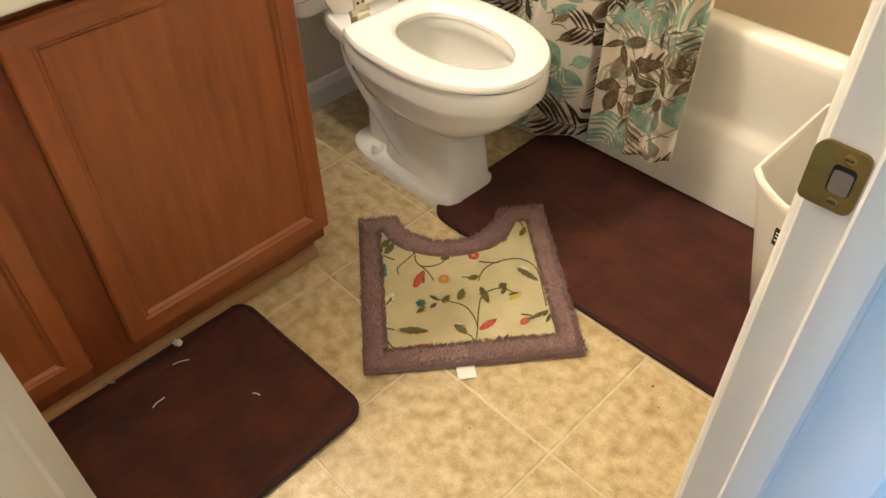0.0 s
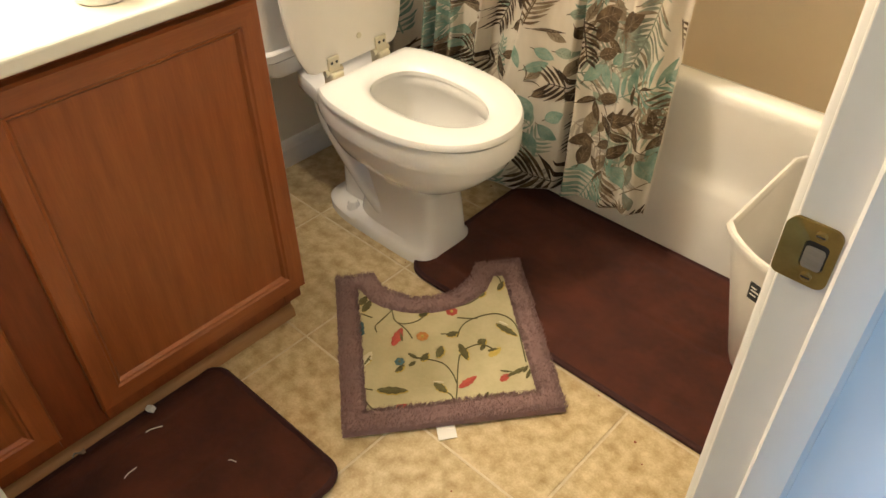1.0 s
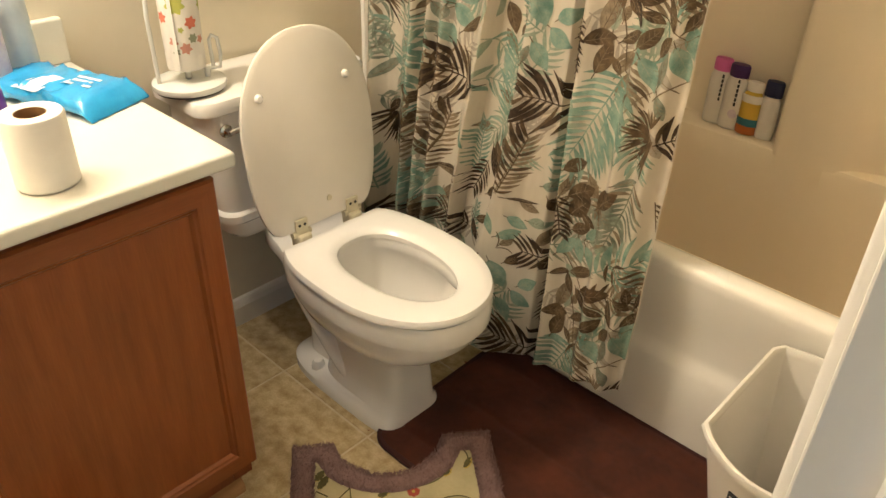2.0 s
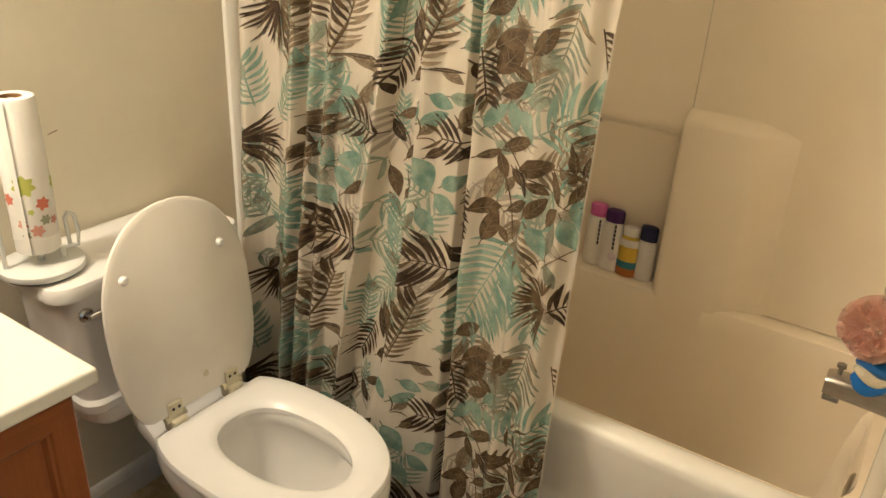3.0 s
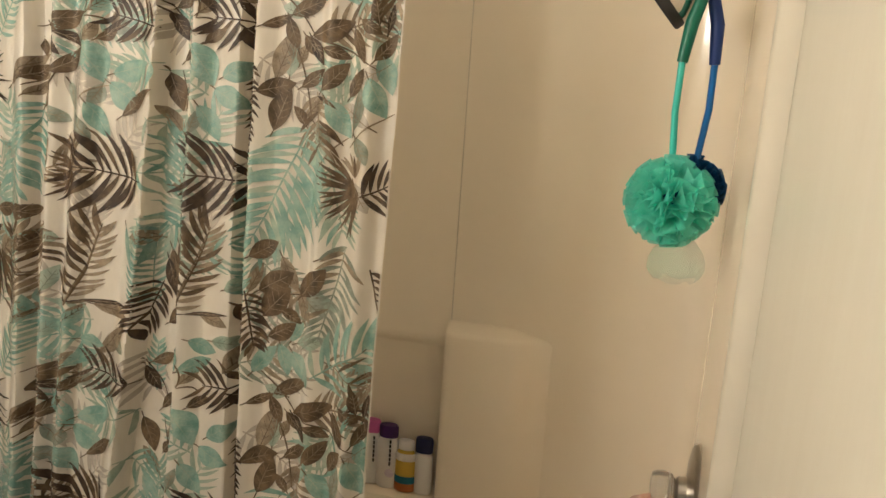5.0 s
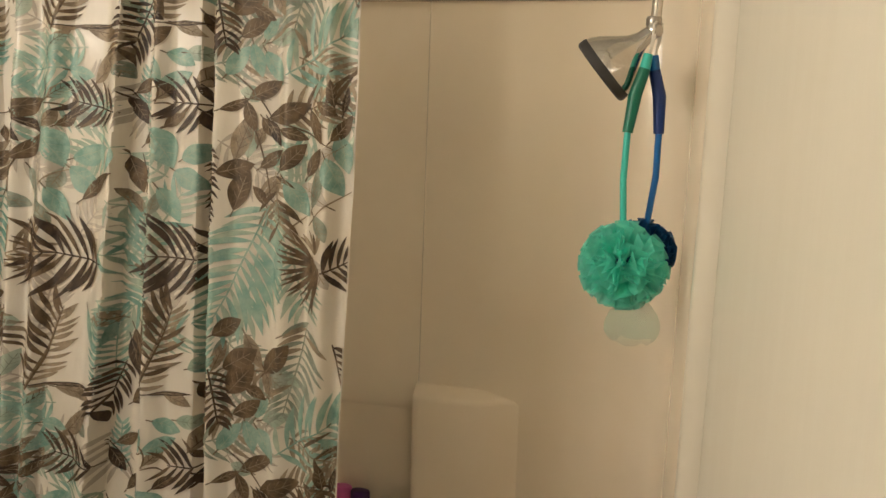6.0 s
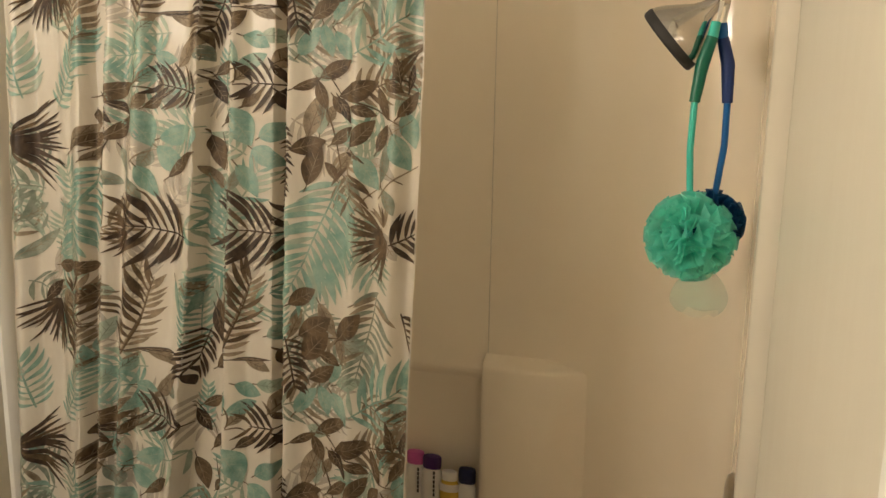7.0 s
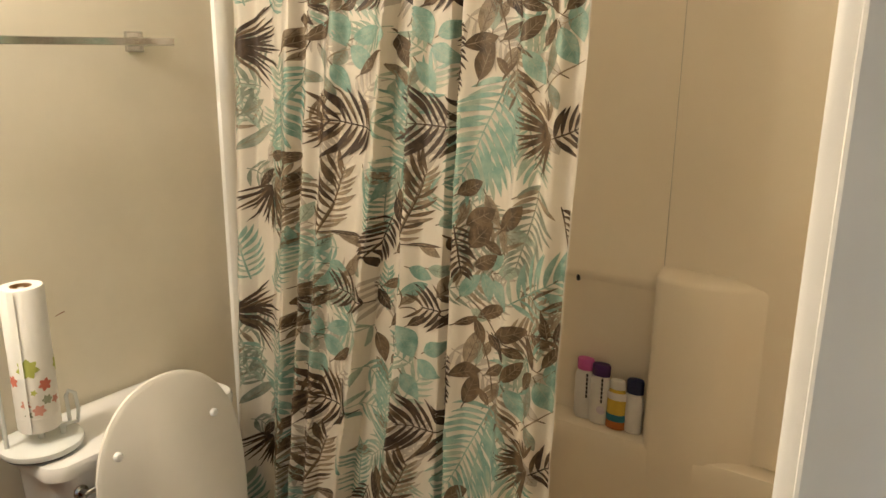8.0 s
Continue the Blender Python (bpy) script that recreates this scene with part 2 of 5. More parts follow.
# ---- doorway: jambs, stops, casings, strike plate, open door ----
frame_ob = empty("door_frame", "white painted door frame with moulded casing and scuffed paint", "door frame", kind=structure)
JX = 0.4875          # room edge of the jamb
for nm, y0, y1, s in (("jamb", JY1, JY1 + 0.02, -1), ("jamb", JY0 - 0.02, JY0, 1)):
    part(nm, box(JX - 0.0045, HX + 0.012, y0, y1, 0, 2.06), TRIM, frame_ob, bevel=0.002)
    ys = y0 if s < 0 else y1
    part("stop", loft([[(x, ys + s * d, z) for x, d in ((JX + 0.034, 0), (JX + 0.034, 0.010), (JX + 0.037, 0.0125), (JX + 0.066, 0.0125), (JX + 0.070, 0.009), (JX + 0.070, 0))] for z in (0, 2.04)]), TRIM, frame_ob)
part("jamb", box(JX + 0.02, HX + 0.012, JY0, JY1, 2.04, 2.06), TRIM, frame_ob, bevel=0.002)
# casing profile: rounded inner bead, flat, thicker outer edge; d = out of the wall, w = across
cas = [(0.0, 0.0), (0.0, 0.012), (0.002, 0.0155), (0.006, 0.017), (0.010, 0.0155), (0.013, 0.012), (0.018, 0.0115), (0.045, 0.016), (0.052, 0.0165), (0.056, 0.014), (0.057, 0.0)]


def casing(y, s, xw, out):
    rows = [[(xw + out * d * 2.03, y + s * w * 0.82, z) for w, d in cas] for z in (0, 2.10)]
    return part("casing", loft(rows), TRIM, frame_ob, smooth=True)


casing(JY1 + 0.004, 1, XR, -1)
casing(JY0 - 0.004, -1, XR, -1)
casing(JY1 + 0.006, 1, HX, 1)
casing(JY0 - 0.006, -1, HX, 1)
part("casing", box(XR - 0.04, XR, JY0 - 0.06, JY1 + 0.06, 2.10, 2.16), TRIM, frame_ob, bevel=0.004)

strike = empty("strike_plate", "worn brass strike plate screwed to the white door jamb", "strike plate")
SZ, SY = 0.863, JY1 - 0.0015
out = rounded_rect(JX - 0.008, JX + 0.031, -0.0265, 0.0265, 0.008)
hole = rounded_rect(JX + 0.008, JX + 0.025, -0.012, 0.012, 0.004)
rows = []
for yy in (SY + 0.001, SY - 0.0015):
    rows.append([(x, yy - (0.5 * max(0, JX - 0.002 - x)), SZ + z) for x, z in out])
    rows.append([(x, yy, SZ + z) for x, z in hole])
bm = loft([rows[1], rows[0], rows[2], rows[3], rows[1]], cap0=False, cap1=False)
part("plate", bm, BRASS, strike, smooth=True)
part("latch_hole", box(JX + 0.008, JX + 0.025, SY + 0.0005, SY + 0.0012, SZ - 0.012, SZ + 0.012), DARK, strike)
part("paint_smear", loft([[(JX + 0.0165 + x * k, SY - 0.0016 - 0.0008 * (1 - k), SZ - 0.002 + z * k) for x, z in rounded_rect(-0.0072, 0.0072, -0.0098, 0.0098, 0.003, 3)] for k in (1, 0.8)]), NICKEL, strike, "grey worn latch pocket")
for dz in (-0.0185, 0.0185):
    s = part("screw", lathe([(0.0042, 0), (0.0042, 0.001), (0.003, 0.0018), (0.0001, 0.0018)], m=pose(JX + 0.0165, SY - 0.0012, SZ + dz, 90), n=16), BRASS, strike)
    part("slot", box(JX + 0.0165 - 0.0032, JX + 0.0165 + 0.0032, SY - 0.0035, SY - 0.0028, SZ + dz - 0.0006, SZ + dz + 0.0006), DARK, s)

# the open door, hinged at the near jamb and turned into the room
door = empty("door", "white panelled bathroom door standing open into the room", "door")
DW, DT = 0.712, 0.035
dm = pose(JX + 0.016, JY0 + 0.004, 0, 0, 0, 162.6)
bm = box(0, DW, -DT, 0, 0.012, 2.03)
slab = part("slab", bm, TRIM, door, bevel=0.002)
slab.matrix_basis = dm
for x0, x1 in ((0.105, 0.315), (0.397, 0.607)):
    for z0, z1 in ((0.22, 0.86), (1.02, 1.60), (1.70, 1.90)):
        for yy, s in ((0, 1), (-DT, -1)):
            rows = [[(x, yy + s * d, z) for x, z in rounded_rect(x0 + k, x1 - k, z0 + k, z1 - k, 0.004, 1)] for k, d in ((0, 0.0), (0.004, 0.004), (0.012, 0.005), (0.020, 0.001), (0.034, 0.001), (0.045, 0.0045))]
            p = part("panel", loft(rows), TRIM, door)
            p.matrix_basis = dm
for yy, s in ((0, 1), (-DT, -1)):
    p = part("knob", lathe([(0.030, 0), (0.030, 0.004), (0.012, 0.008), (0.010, 0.028), (0.022, 0.036), (0.027, 0.048), (0.022, 0.060), (0.006, 0.064)], m=pose(DW - 0.06, yy, 0.90, -90 * s), n=24), BRASS, door, "brass door knob", smooth=True)
    p.matrix_basis = dm

# ---- bathtub and shower surround ----
tub = empty("bathtub", "white bathtub with a rounded rim and stepped apron", "bathtub")
TY1 = 2.575
TXR = 0.533      # the alcove is a little wider than the room
prof = [(2.066, 0.0), (2.065, 0.10), (2.064, 0.195), (2.068, 0.212), (2.076, 0.228), (2.079, 0.245), (2.076, 0.29), (2.064, 0.37), (2.052, 0.425), (2.050, 0.445), (2.054, 0.455), (2.062, 0.460), (2.085, 0.461), (2.10, 0.458), (2.113, 0.449), (2.122, 0.430)]
part("apron", loft([[(x, y, z) for y, z in prof] for x in (XL, TXR)], cap0=False, cap1=False, closed=False), TUB, tub, smooth=True)
part("caulk_bead", tube([(XL + 0.01, 2.0645, 0.003), (-0.2, 2.0635, 0.0035), (0.2, 2.0645, 0.003), (XR - 0.002, 2.064, 0.003)], 0.0042, 8), TUB, tub, "white caulk bead at the floor")
# basin: rings going down from the rim's inner edge
rings = []
for k, z, r in ((0.0, 0.452, 0.10), (0.012, 0.43, 0.10), (0.022, 0.36, 0.11), (0.035, 0.22, 0.12), (0.055, 0.14, 0.13), (0.10, 0.115, 0.12)):
    rings.append([(x, y, z) for x, y in rounded_rect(XL + 0.06 + k * 1.8, 0.498 - k * 0.5, 2.112 + k, 2.535 - k, max(0.02, r - k * 0.2), 8)])
part("basin", loft(rings[::-1], cap0=True, cap1=False), FIBRE, tub, smooth=True)
# deck between the rim and the walls
outer = [(x, y, 0.4535) for x, y in rounded_rect(XL + 0.001, TXR - 0.001, 2.10, TY1, 0.004, 8)]
part("deck", loft([outer, rings[0]], cap0=False, cap1=False), FIBRE, tub, smooth=True)
part("overflow_plate", lathe([(0.034, 0), (0.034, 0.004), (0.028, 0.009), (0.010, 0.010), (0.0001, 0.008)], m=pose(0.493, 2.25, 0.405, 0, -84, 0), n=28), CHROME, tub, "round chrome overflow plate", smooth=True)

sur = empty("shower_surround", "glossy cream fibreglass shower surround with moulded niche and ledges", "shower surround")
ZT = 1.826
YP, YN = 2.505, 2.59     # face of the back panel, depth of the niche
SXL = XL + 0.004
# back: lower band, panel right of the seam, recessed panel left of it, niche
part("lower_panel", loft([[(x, y, z) for y, z in ((YB - 0.01, 0.09), (YP - 0.100, 0.09), (YP - 0.062, 0.14), (YP - 0.042, 0.20), (YP - 0.035, 0.28), (YP - 0.032, 0.40), (YP - 0.030, 0.50), (YP - 0.030, 0.550), (YP - 0.026, 0.560), (YP - 0.016, 0.565), (YN + 0.02, 0.567), (YB - 0.01, 0.567))] for x in (SXL, TXR)]), FIBRE, sur, smooth=True)
bm = loft([[(x, y, z) for x, y in ((-0.006, YN + 0.02), (-0.006, YP + 0.020), (0.0, YP + 0.012), (0.012, YP + 0.010), (0.43, YP + 0.010), (0.482, YP - 0.003), (0.512, YP - 0.038), (0.526, YP - 0.095), (TXR, YP - 0.10), (TXR, YN + 0.02))] for z in (0.57, ZT)])
part("right_panel", bm, FIBRE, sur, smooth=True)
bm = loft([[(x, y, z) for y, z in ((YN + 0.02, 0.924), (YP + 0.021, 0.924), (YP + 0.017, 0.931), (YP + 0.0135, 0.941), (YP + 0.0145, 0.953), (YP + 0.017, 0.97), (YP + 0.017, ZT), (YN + 0.02, ZT))] for x in (SXL, 0.004)])
part("left_panel", bm, FIBRE, sur, smooth=True)
part("niche_back", loft([[(x, y, z) for y, z in ((YN + 0.02, 0.566), (YP + 0.046, 0.566), (YP + 0.053, 0.578), (YP + 0.052, 0.68), (YP + 0.044, 0.77), (YP + 0.033, 0.85), (YP + 0.025, 0.905), (YP + 0.021, 0.926), (YN + 0.02, 0.926))] for x in (SXL, -0.006)]), FIBRE, sur, smooth=True)
part("niche_side", box(SXL, -0.32, YP + 0.002, YN, 0.57, 0.924), FIBRE, sur, bevel=0.004)
# the raised block with a sloped ledge on top, melting into the panel on its right
rows = []
for z, k in ((0.40, 0.004), (0.50, -0.0008), (0.58, -0.0008), (0.962, 0.0), (0.971, 0.0025), (0.976, 0.009), (0.992, 0.042)):
    rows.append([(x, y + k, z) for x, y in ((-0.0065, YN), (-0.0065, YP - 0.018), (0.001, YP - 0.027), (0.012, YP - 0.030), (0.10, YP - 0.030), (0.138, YP - 0.028), (0.160, YP - 0.020), (0.182, YP - 0.006), (0.205, YP + 0.005), (0.235, YP + 0.0125), (0.235, YN))])
part("ledge_block", loft(rows), FIBRE, sur, smooth=True)
# side panels with front flanges lapping onto the room's walls
rows = [[(x, y, z) for x, y in ((0.530, YP), (0.527, 2.40), (0.518, 2.22), (0.508, 2.06), (0.5035, 1.99), (0.5035 + 0.004, 1.99), (0.536, 2.15), (0.536, YP))] for z in (0.458, ZT)]
part("side_panel", loft(rows), FIBRE, sur, smooth=True)
# flange of the same unit; its paler tone paints in the different light here
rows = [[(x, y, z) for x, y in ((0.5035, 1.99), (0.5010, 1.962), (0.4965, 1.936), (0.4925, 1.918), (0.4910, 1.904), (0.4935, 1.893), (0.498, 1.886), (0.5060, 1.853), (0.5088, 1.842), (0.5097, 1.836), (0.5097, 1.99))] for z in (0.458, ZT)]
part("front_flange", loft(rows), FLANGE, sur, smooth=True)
rows = [[(x, y, z) for x, y in ((SXL, YP), (SXL + 0.002, 2.30), (SXL + 0.002, 2.17), (SXL + 0.008, 2.135), (SXL + 0.012, 2.122), (SXL + 0.012, 2.100), (SXL + 0.006, 2.088), (SXL - 0.003, 2.085), (SXL - 0.003, YP))] for z in (0.458, ZT + 0.25)]
part("side_panel", loft(rows), TUB, sur, smooth=True)
part("top_flange", loft([[(x, y, z) for y, z in ((YB - 0.002, ZT - 0.01), (YP - 0.002, ZT - 0.01), (YP - 0.006, ZT), (YP - 0.002, ZT + 0.008), (YP + 0.012, ZT + 0.010), (YB - 0.002, ZT + 0.010))] for x in (SXL, TXR)]), FIBRE, sur, smooth=True)

# ---- vanity ----
VX, VY0, VY1 = -0.460, 0.30, 1.322
van = empty("vanity_cabinet", "reddish-brown stained wood vanity cabinet with panelled doors", "cabinet")
part("body", box(XL + 0.002, VX - 0.019, VY0, VY1 - 0.004, 0.064, 0.762), WOOD, van, bevel=0.001)
ff = box(VX - 0.018, VX, VY1 - 0.042, VY1, 0.064, 0.762)
part("frame_stile", ff, WOOD_DARK, van, bevel=0.001)
part("frame_stile", box(VX - 0.018, VX, 0.782, 0.868, 0.064, 0.762), WOOD_DARK, van, bevel=0.001)
part("frame_stile", box(VX - 0.018, VX, VY0, VY0 + 0.042, 0.064, 0.762), WOOD_DARK, van, bevel=0.001)
for y0, y1 in ((VY0 + 0.043, 0.781), (0.869, VY1 - 0.043)):
    part("frame_rail", box(VX - 0.018, VX, y0, y1, 0.725, 0.762), WOOD_DARK, van, bevel=0.001)
    part("frame_rail", box(VX - 0.018, VX, y0, y1, 0.064, 0.118), WOOD_DARK, van, bevel=0.001)
for y0, y1 in ((0.864, 1.327), (0.325, 0.786)):
    z0, z1, f = 0.105, 0.735, 0.050
    dx = VX + 0.0005
    d = part("door", box(dx + 0.005, dx + 0.010, y0 + f - 0.006, y1 - f + 0.006, z0 + f - 0.006, z1 - f + 0.006), WOOD, van)
    # stiles and rails with a chamfered outer edge and a moulded inner edge
    t = 0.020

    def member(a0, a1, b0, b1, upright, mat):
        rows = []
        prof = ((0.0, 0.0), (0.0, t - 0.005), (0.004, t), (f - 0.012, t), (f - 0.009, t - 0.003), (f - 0.005, t - 0.004), (f, t - 0.010), (f, 0.0))
        for end in (0, 1):
            row = []
            for w, h in prof:
                k = w if (a1 - a0 > 0) else -w
                u = a0 + k
                e = (b0 + w) if end == 0 else (b1 - w)
                row.append((dx + h, u, e) if upright else (dx + h, e, u))
            rows.append(row)
        part("stile" if upright else "rail", loft(rows), mat, d)
    member(y0, y0 + 1, z0, z1, True, WOOD)
    member(y1, y1 - 1, z0, z1, True, WOOD)
    member(z0, z0 + 1, y0, y1, False, WOOD_RAIL)
    member(z1, z1 - 1, y0, y1, False, WOOD_RAIL)
part("toe_board", box(VX - 0.045, VX - 0.030, VY0, VY1 - 0.012, 0.0, 0.064), WOOD_DARK, van)
part("toe_moulding", loft([[(VX - 0.030 + a, y, b) for a, b in ((0, 0), (0.016, 0.0), (0.016, 0.012), (0.013, 0.020), (0.008, 0.026), (0.0, 0.029))] for y in (VY0, VY1 - 0.014)]), TOE_WOOD, van, "tan wooden toe moulding", smooth=True)
part("bumper", lathe([(0.004, 0), (0.004, 0.003), (0.001, 0.004)], m=pose(VX + 0.02, 0.95, 0.752, 0, 90, 0), n=12), BIN, van)

top = empty("countertop", "glossy cream cultured marble countertop with backsplash", "countertop")
part("slab", box(XL + 0.001, -0.398, VY0 - 0.03, 1.345, 0.764, 0.790), COUNTER, top, bevel=0.006, seg=3)
part("backsplash", box(XL + 0.001, XL + 0.020, VY0 - 0.03, 1.343, 0.7905, 0.875), COUNTER, top, bevel=0.004)

def smooth_path(pts, radii, k=6):
    """A rounded path through points, with its radii."""
    p = [Vector(a) for a in pts]
    out, rad = [], []
    for i in range(len(p) - 1):
        a, b, c, d = p[max(i - 1, 0)], p[i], p[i + 1], p[min(i + 2, len(p) - 1)]
        for q in range(k):
            t = q / k
            out.append(0.5 * ((2 * b) + (c - a) * t + (2 * a - 5 * b + 4 * c - d) * t * t + (3 * b - a - 3 * c + d) * t ** 3))
            rad.append(radii[i] + (radii[i + 1] - radii[i]) * t)
    return out + [p[-1]], rad + [radii[-1]]


# ---- toilet ----
YC, TC = 1.701, 1.697
toilet = empty("toilet", "white porcelain toilet with raised lid and lowered seat", "toilet")


def rr(cx, cy, hx, hy, r, z, n=7):
    return [(x, y, z) for x, y in rounded_rect(cx - hx, cx + hx, cy - hy, cy + hy, r, n)]


tank = part("tank", loft([rr(-0.842, TC, 0.078, 0.155, 0.03, 0.385), rr(-0.845, TC, 0.088, 0.172, 0.035, 0.40), rr(-0.847, TC, 0.093, 0.184, 0.035, 0.50), rr(-0.848, TC, 0.097, 0.192, 0.035, 0.685)]), PORCELAIN, toilet, smooth=True)
part("tank_lid", loft([rr(-0.849, TC, 0.100, 0.205, 0.035, 0.686), rr(-0.849, TC, 0.107, 0.216, 0.040, 0.690), rr(-0.849, TC, 0.108, 0.217, 0.040, 0.708), rr(-0.849, TC, 0.104, 0.213, 0.038, 0.717), rr(-0.849, TC, 0.092, 0.192, 0.03, 0.7205)]), PORCELAIN, tank, smooth=True)
lev = part("flush_lever", lathe([(0.014, 0), (0.014, 0.004), (0.009, 0.007), (0.007, 0.018), (0.0001, 0.018)], m=pose(-0.752, 1.535, 0.652, 0, 90, 0), n=20), CHROME, tank, smooth=True)
part("tank_ledge", loft([rr(-0.845, TC, 0.092, 0.176, 0.035, 0.428), rr(-0.845, TC, 0.099, 0.186, 0.035, 0.435), rr(-0.845, TC, 0.099, 0.187, 0.035, 0.452), rr(-0.846, TC, 0.093, 0.180, 0.035, 0.458)]), PORCELAIN, tank, smooth=True)
part("lever_arm", tube([(-0.738, 1.535, 0.652), (-0.733, 1.555, 0.655), (-0.730, 1.585, 0.661), (-0.731, 1.615, 0.662)], [0.006, 0.0065, 0.006, 0.007]), CHROME, tank, "chrome flush lever", smooth=True)


def ring(cx, back, front, half, z, p=2.2, pb=2.6):
    return [(x, y, z) for x, y in egg(cx, YC, back, front, half, 48, p, pb)]


# bowl skin from foot to rim, then down inside to the water
outer = [ring(-0.560, 0.200, 0.194, 0.094, 0.0, 6, 3), ring(-0.560, 0.200, 0.194, 0.094, 0.022, 6, 3), ring(-0.558, 0.192, 0.191, 0.087, 0.031, 6, 3),
         ring(-0.505, 0.135, 0.137, 0.076, 0.042, 6, 3), ring(-0.498, 0.125, 0.126, 0.070, 0.11, 6, 3), ring(-0.496, 0.125, 0.119, 0.067, 0.175, 5, 3),
         ring(-0.488, 0.150, 0.126, 0.076, 0.202, 4, 3), ring(-0.475, 0.19, 0.162, 0.106, 0.228, 2.8, 2.8), ring(-0.465, 0.22, 0.200, 0.136, 0.262, 2.4, 2.6), ring(-0.458, 0.25, 0.226, 0.152, 0.298, 2.3, 2.5),
         ring(-0.455, 0.262, 0.231, 0.154, 0.322, 2.2, 2.3), ring(-0.455, 0.264, 0.233, 0.155, 0.328, 2.2, 2.3), ring(-0.455, 0.278, 0.245, 0.1645, 0.332, 2.2, 2.3), ring(-0.455, 0.28, 0.2465, 0.1655, 0.337, 2.2, 2.3), ring(-0.455, 0.28, 0.247, 0.166, 0.373, 2.2, 2.3), ring(-0.455, 0.277, 0.242, 0.162, 0.384, 2.2, 2.3)]
inner = [ring(-0.437, 0.148, 0.163, 0.096, 0.3845), ring(-0.437, 0.145, 0.160, 0.093, 0.376), ring(-0.437, 0.147, 0.164, 0.097, 0.355), ring(-0.437, 0.148, 0.178, 0.108, 0.335), ring(-0.44, 0.13, 0.16, 0.100, 0.28), ring(-0.46, 0.10, 0.11, 0.080, 0.205), ring(-0.47, 0.06, 0.07, 0.05, 0.165), ring(-0.47, 0.03, 0.035, 0.03, 0.155)]
part("bowl", loft(outer + inner), PORCELAIN, toilet, smooth=True)
# trapway bulge on each side, sweeping from the outlet down to the foot, and foot caps
for s in (-1, 1):
    path, rad = smooth_path([(-0.735, YC + s * 0.024, 0.345), (-0.705, YC + s * 0.036, 0.275), (-0.650, YC + s * 0.040, 0.205), (-0.590, YC + s * 0.040, 0.135), (-0.540, YC + s * 0.038, 0.080), (-0.495, YC + s * 0.034, 0.045)], [0.048, 0.048, 0.044, 0.040, 0.036, 0.032])
    part("trapway", tube(path, rad, 26), PORCELAIN, toilet, smooth=True)
    part("bolt_cap", lathe([(0.017, 0), (0.017, 0.006), (0.015, 0.018), (0.010, 0.026), (0.0001, 0.028)], at=(-0.642, YC + s * 0.066, 0.029), n=20), PORCELAIN, toilet, smooth=True)
part("outlet", loft([ring(-0.650, 0.075, 0.11, 0.040, 0.028, 3, 3), ring(-0.655, 0.070, 0.11, 0.036, 0.12, 3, 3), ring(-0.665, 0.075, 0.12, 0.040, 0.22, 3, 3), ring(-0.69, 0.08, 0.085, 0.055, 0.30, 3, 3), ring(-0.70, 0.085, 0.085, 0.070, 0.345, 3, 3)]), PORCELAIN, toilet, smooth=True)


def deck_ring(z, k):
    """Outline of the shelf behind the bowl: narrow at the tank, swelling into the rim."""
    side = [(-0.786 + k, 0.060), (-0.780 + k, 0.082 - 0.5 * k), (-0.765, 0.096 - k), (-0.735, 0.104 - k), (-0.695, 0.113 - k), (-0.655, 0.126 - k), (-0.625, 0.137 - k), (-0.598, 0.145 - k)]
    return [(x, YC - y, z) for x, y in side] + [(x, YC + y, z) for x, y in side[::-1]]


part("deck", loft([deck_ring(0.300, 0.040), deck_ring(0.325, 0.014), deck_ring(0.340, 0.004), deck_ring(0.352, 0.0), deck_ring(0.374, 0.0), deck_ring(0.382, 0.003), deck_ring(0.3848, 0.009)]), PORCELAIN, toilet, smooth=True)
# seat: closed ring, flat back, rounded section
so = lambda k, z: [(max(x, -0.641 + k), y, z) for x, y in egg(-0.44, YC, 0.250 - k, 0.232 - k, 0.171 - k, 56, 2.1, 3.0)]
si = lambda k, z: [(x, y, z) for x, y in egg(-0.437, YC + 0.004, 0.141 - k, 0.156 - k, 0.090 - k, 56, 2.05, 2.5)]
part("seat", loft([si(0.0, 0.3865), so(0.006, 0.3865), so(0.0, 0.391), so(0.0, 0.398), so(0.004, 0.405), so(0.016, 0.4085), so(0.026, 0.4095), si(-0.020, 0.4085), si(-0.006, 0.404), si(0.0, 0.397), si(0.0, 0.3865)], cap0=False, cap1=False), SEAT, toilet, smooth=True)
# lid, leaning back on the tank
lid = part("lid", bmesh.new(), LID, toilet)
bmesh_lid = loft([[(d, y - YC, x) for x, y in pts] for pts, d in
                  [([(max(a, 0.0), b) for a, b in egg(0.205, YC, 0.25, 0.211, 0.160, 48, 2.2, 3.0)], 0.0),
                   ([(max(a, 0.0), b) for a, b in egg(0.205, YC, 0.25, 0.216, 0.166, 48, 2.2, 3.0)], 0.005),
                   ([(max(a, 0.0), b) for a, b in egg(0.205, YC, 0.25, 0.216, 0.166, 48, 2.2, 3.0)], 0.012),
                   ([(max(a, 0.0), b) for a, b in egg(0.205, YC, 0.246, 0.208, 0.158, 48, 2.2, 3.0)], 0.017)]])
bmesh_lid.to_mesh(lid.data)
bmesh_lid.free()
for p in lid.data.polygons:
    p.use_smooth = True
lid.data.set_sharp_from_angle(angle=radians(38))
lid_m = pose(-0.668, YC - 0.008, 0.424, 0, -6.0, 0)
lid.matrix_basis = lid_m
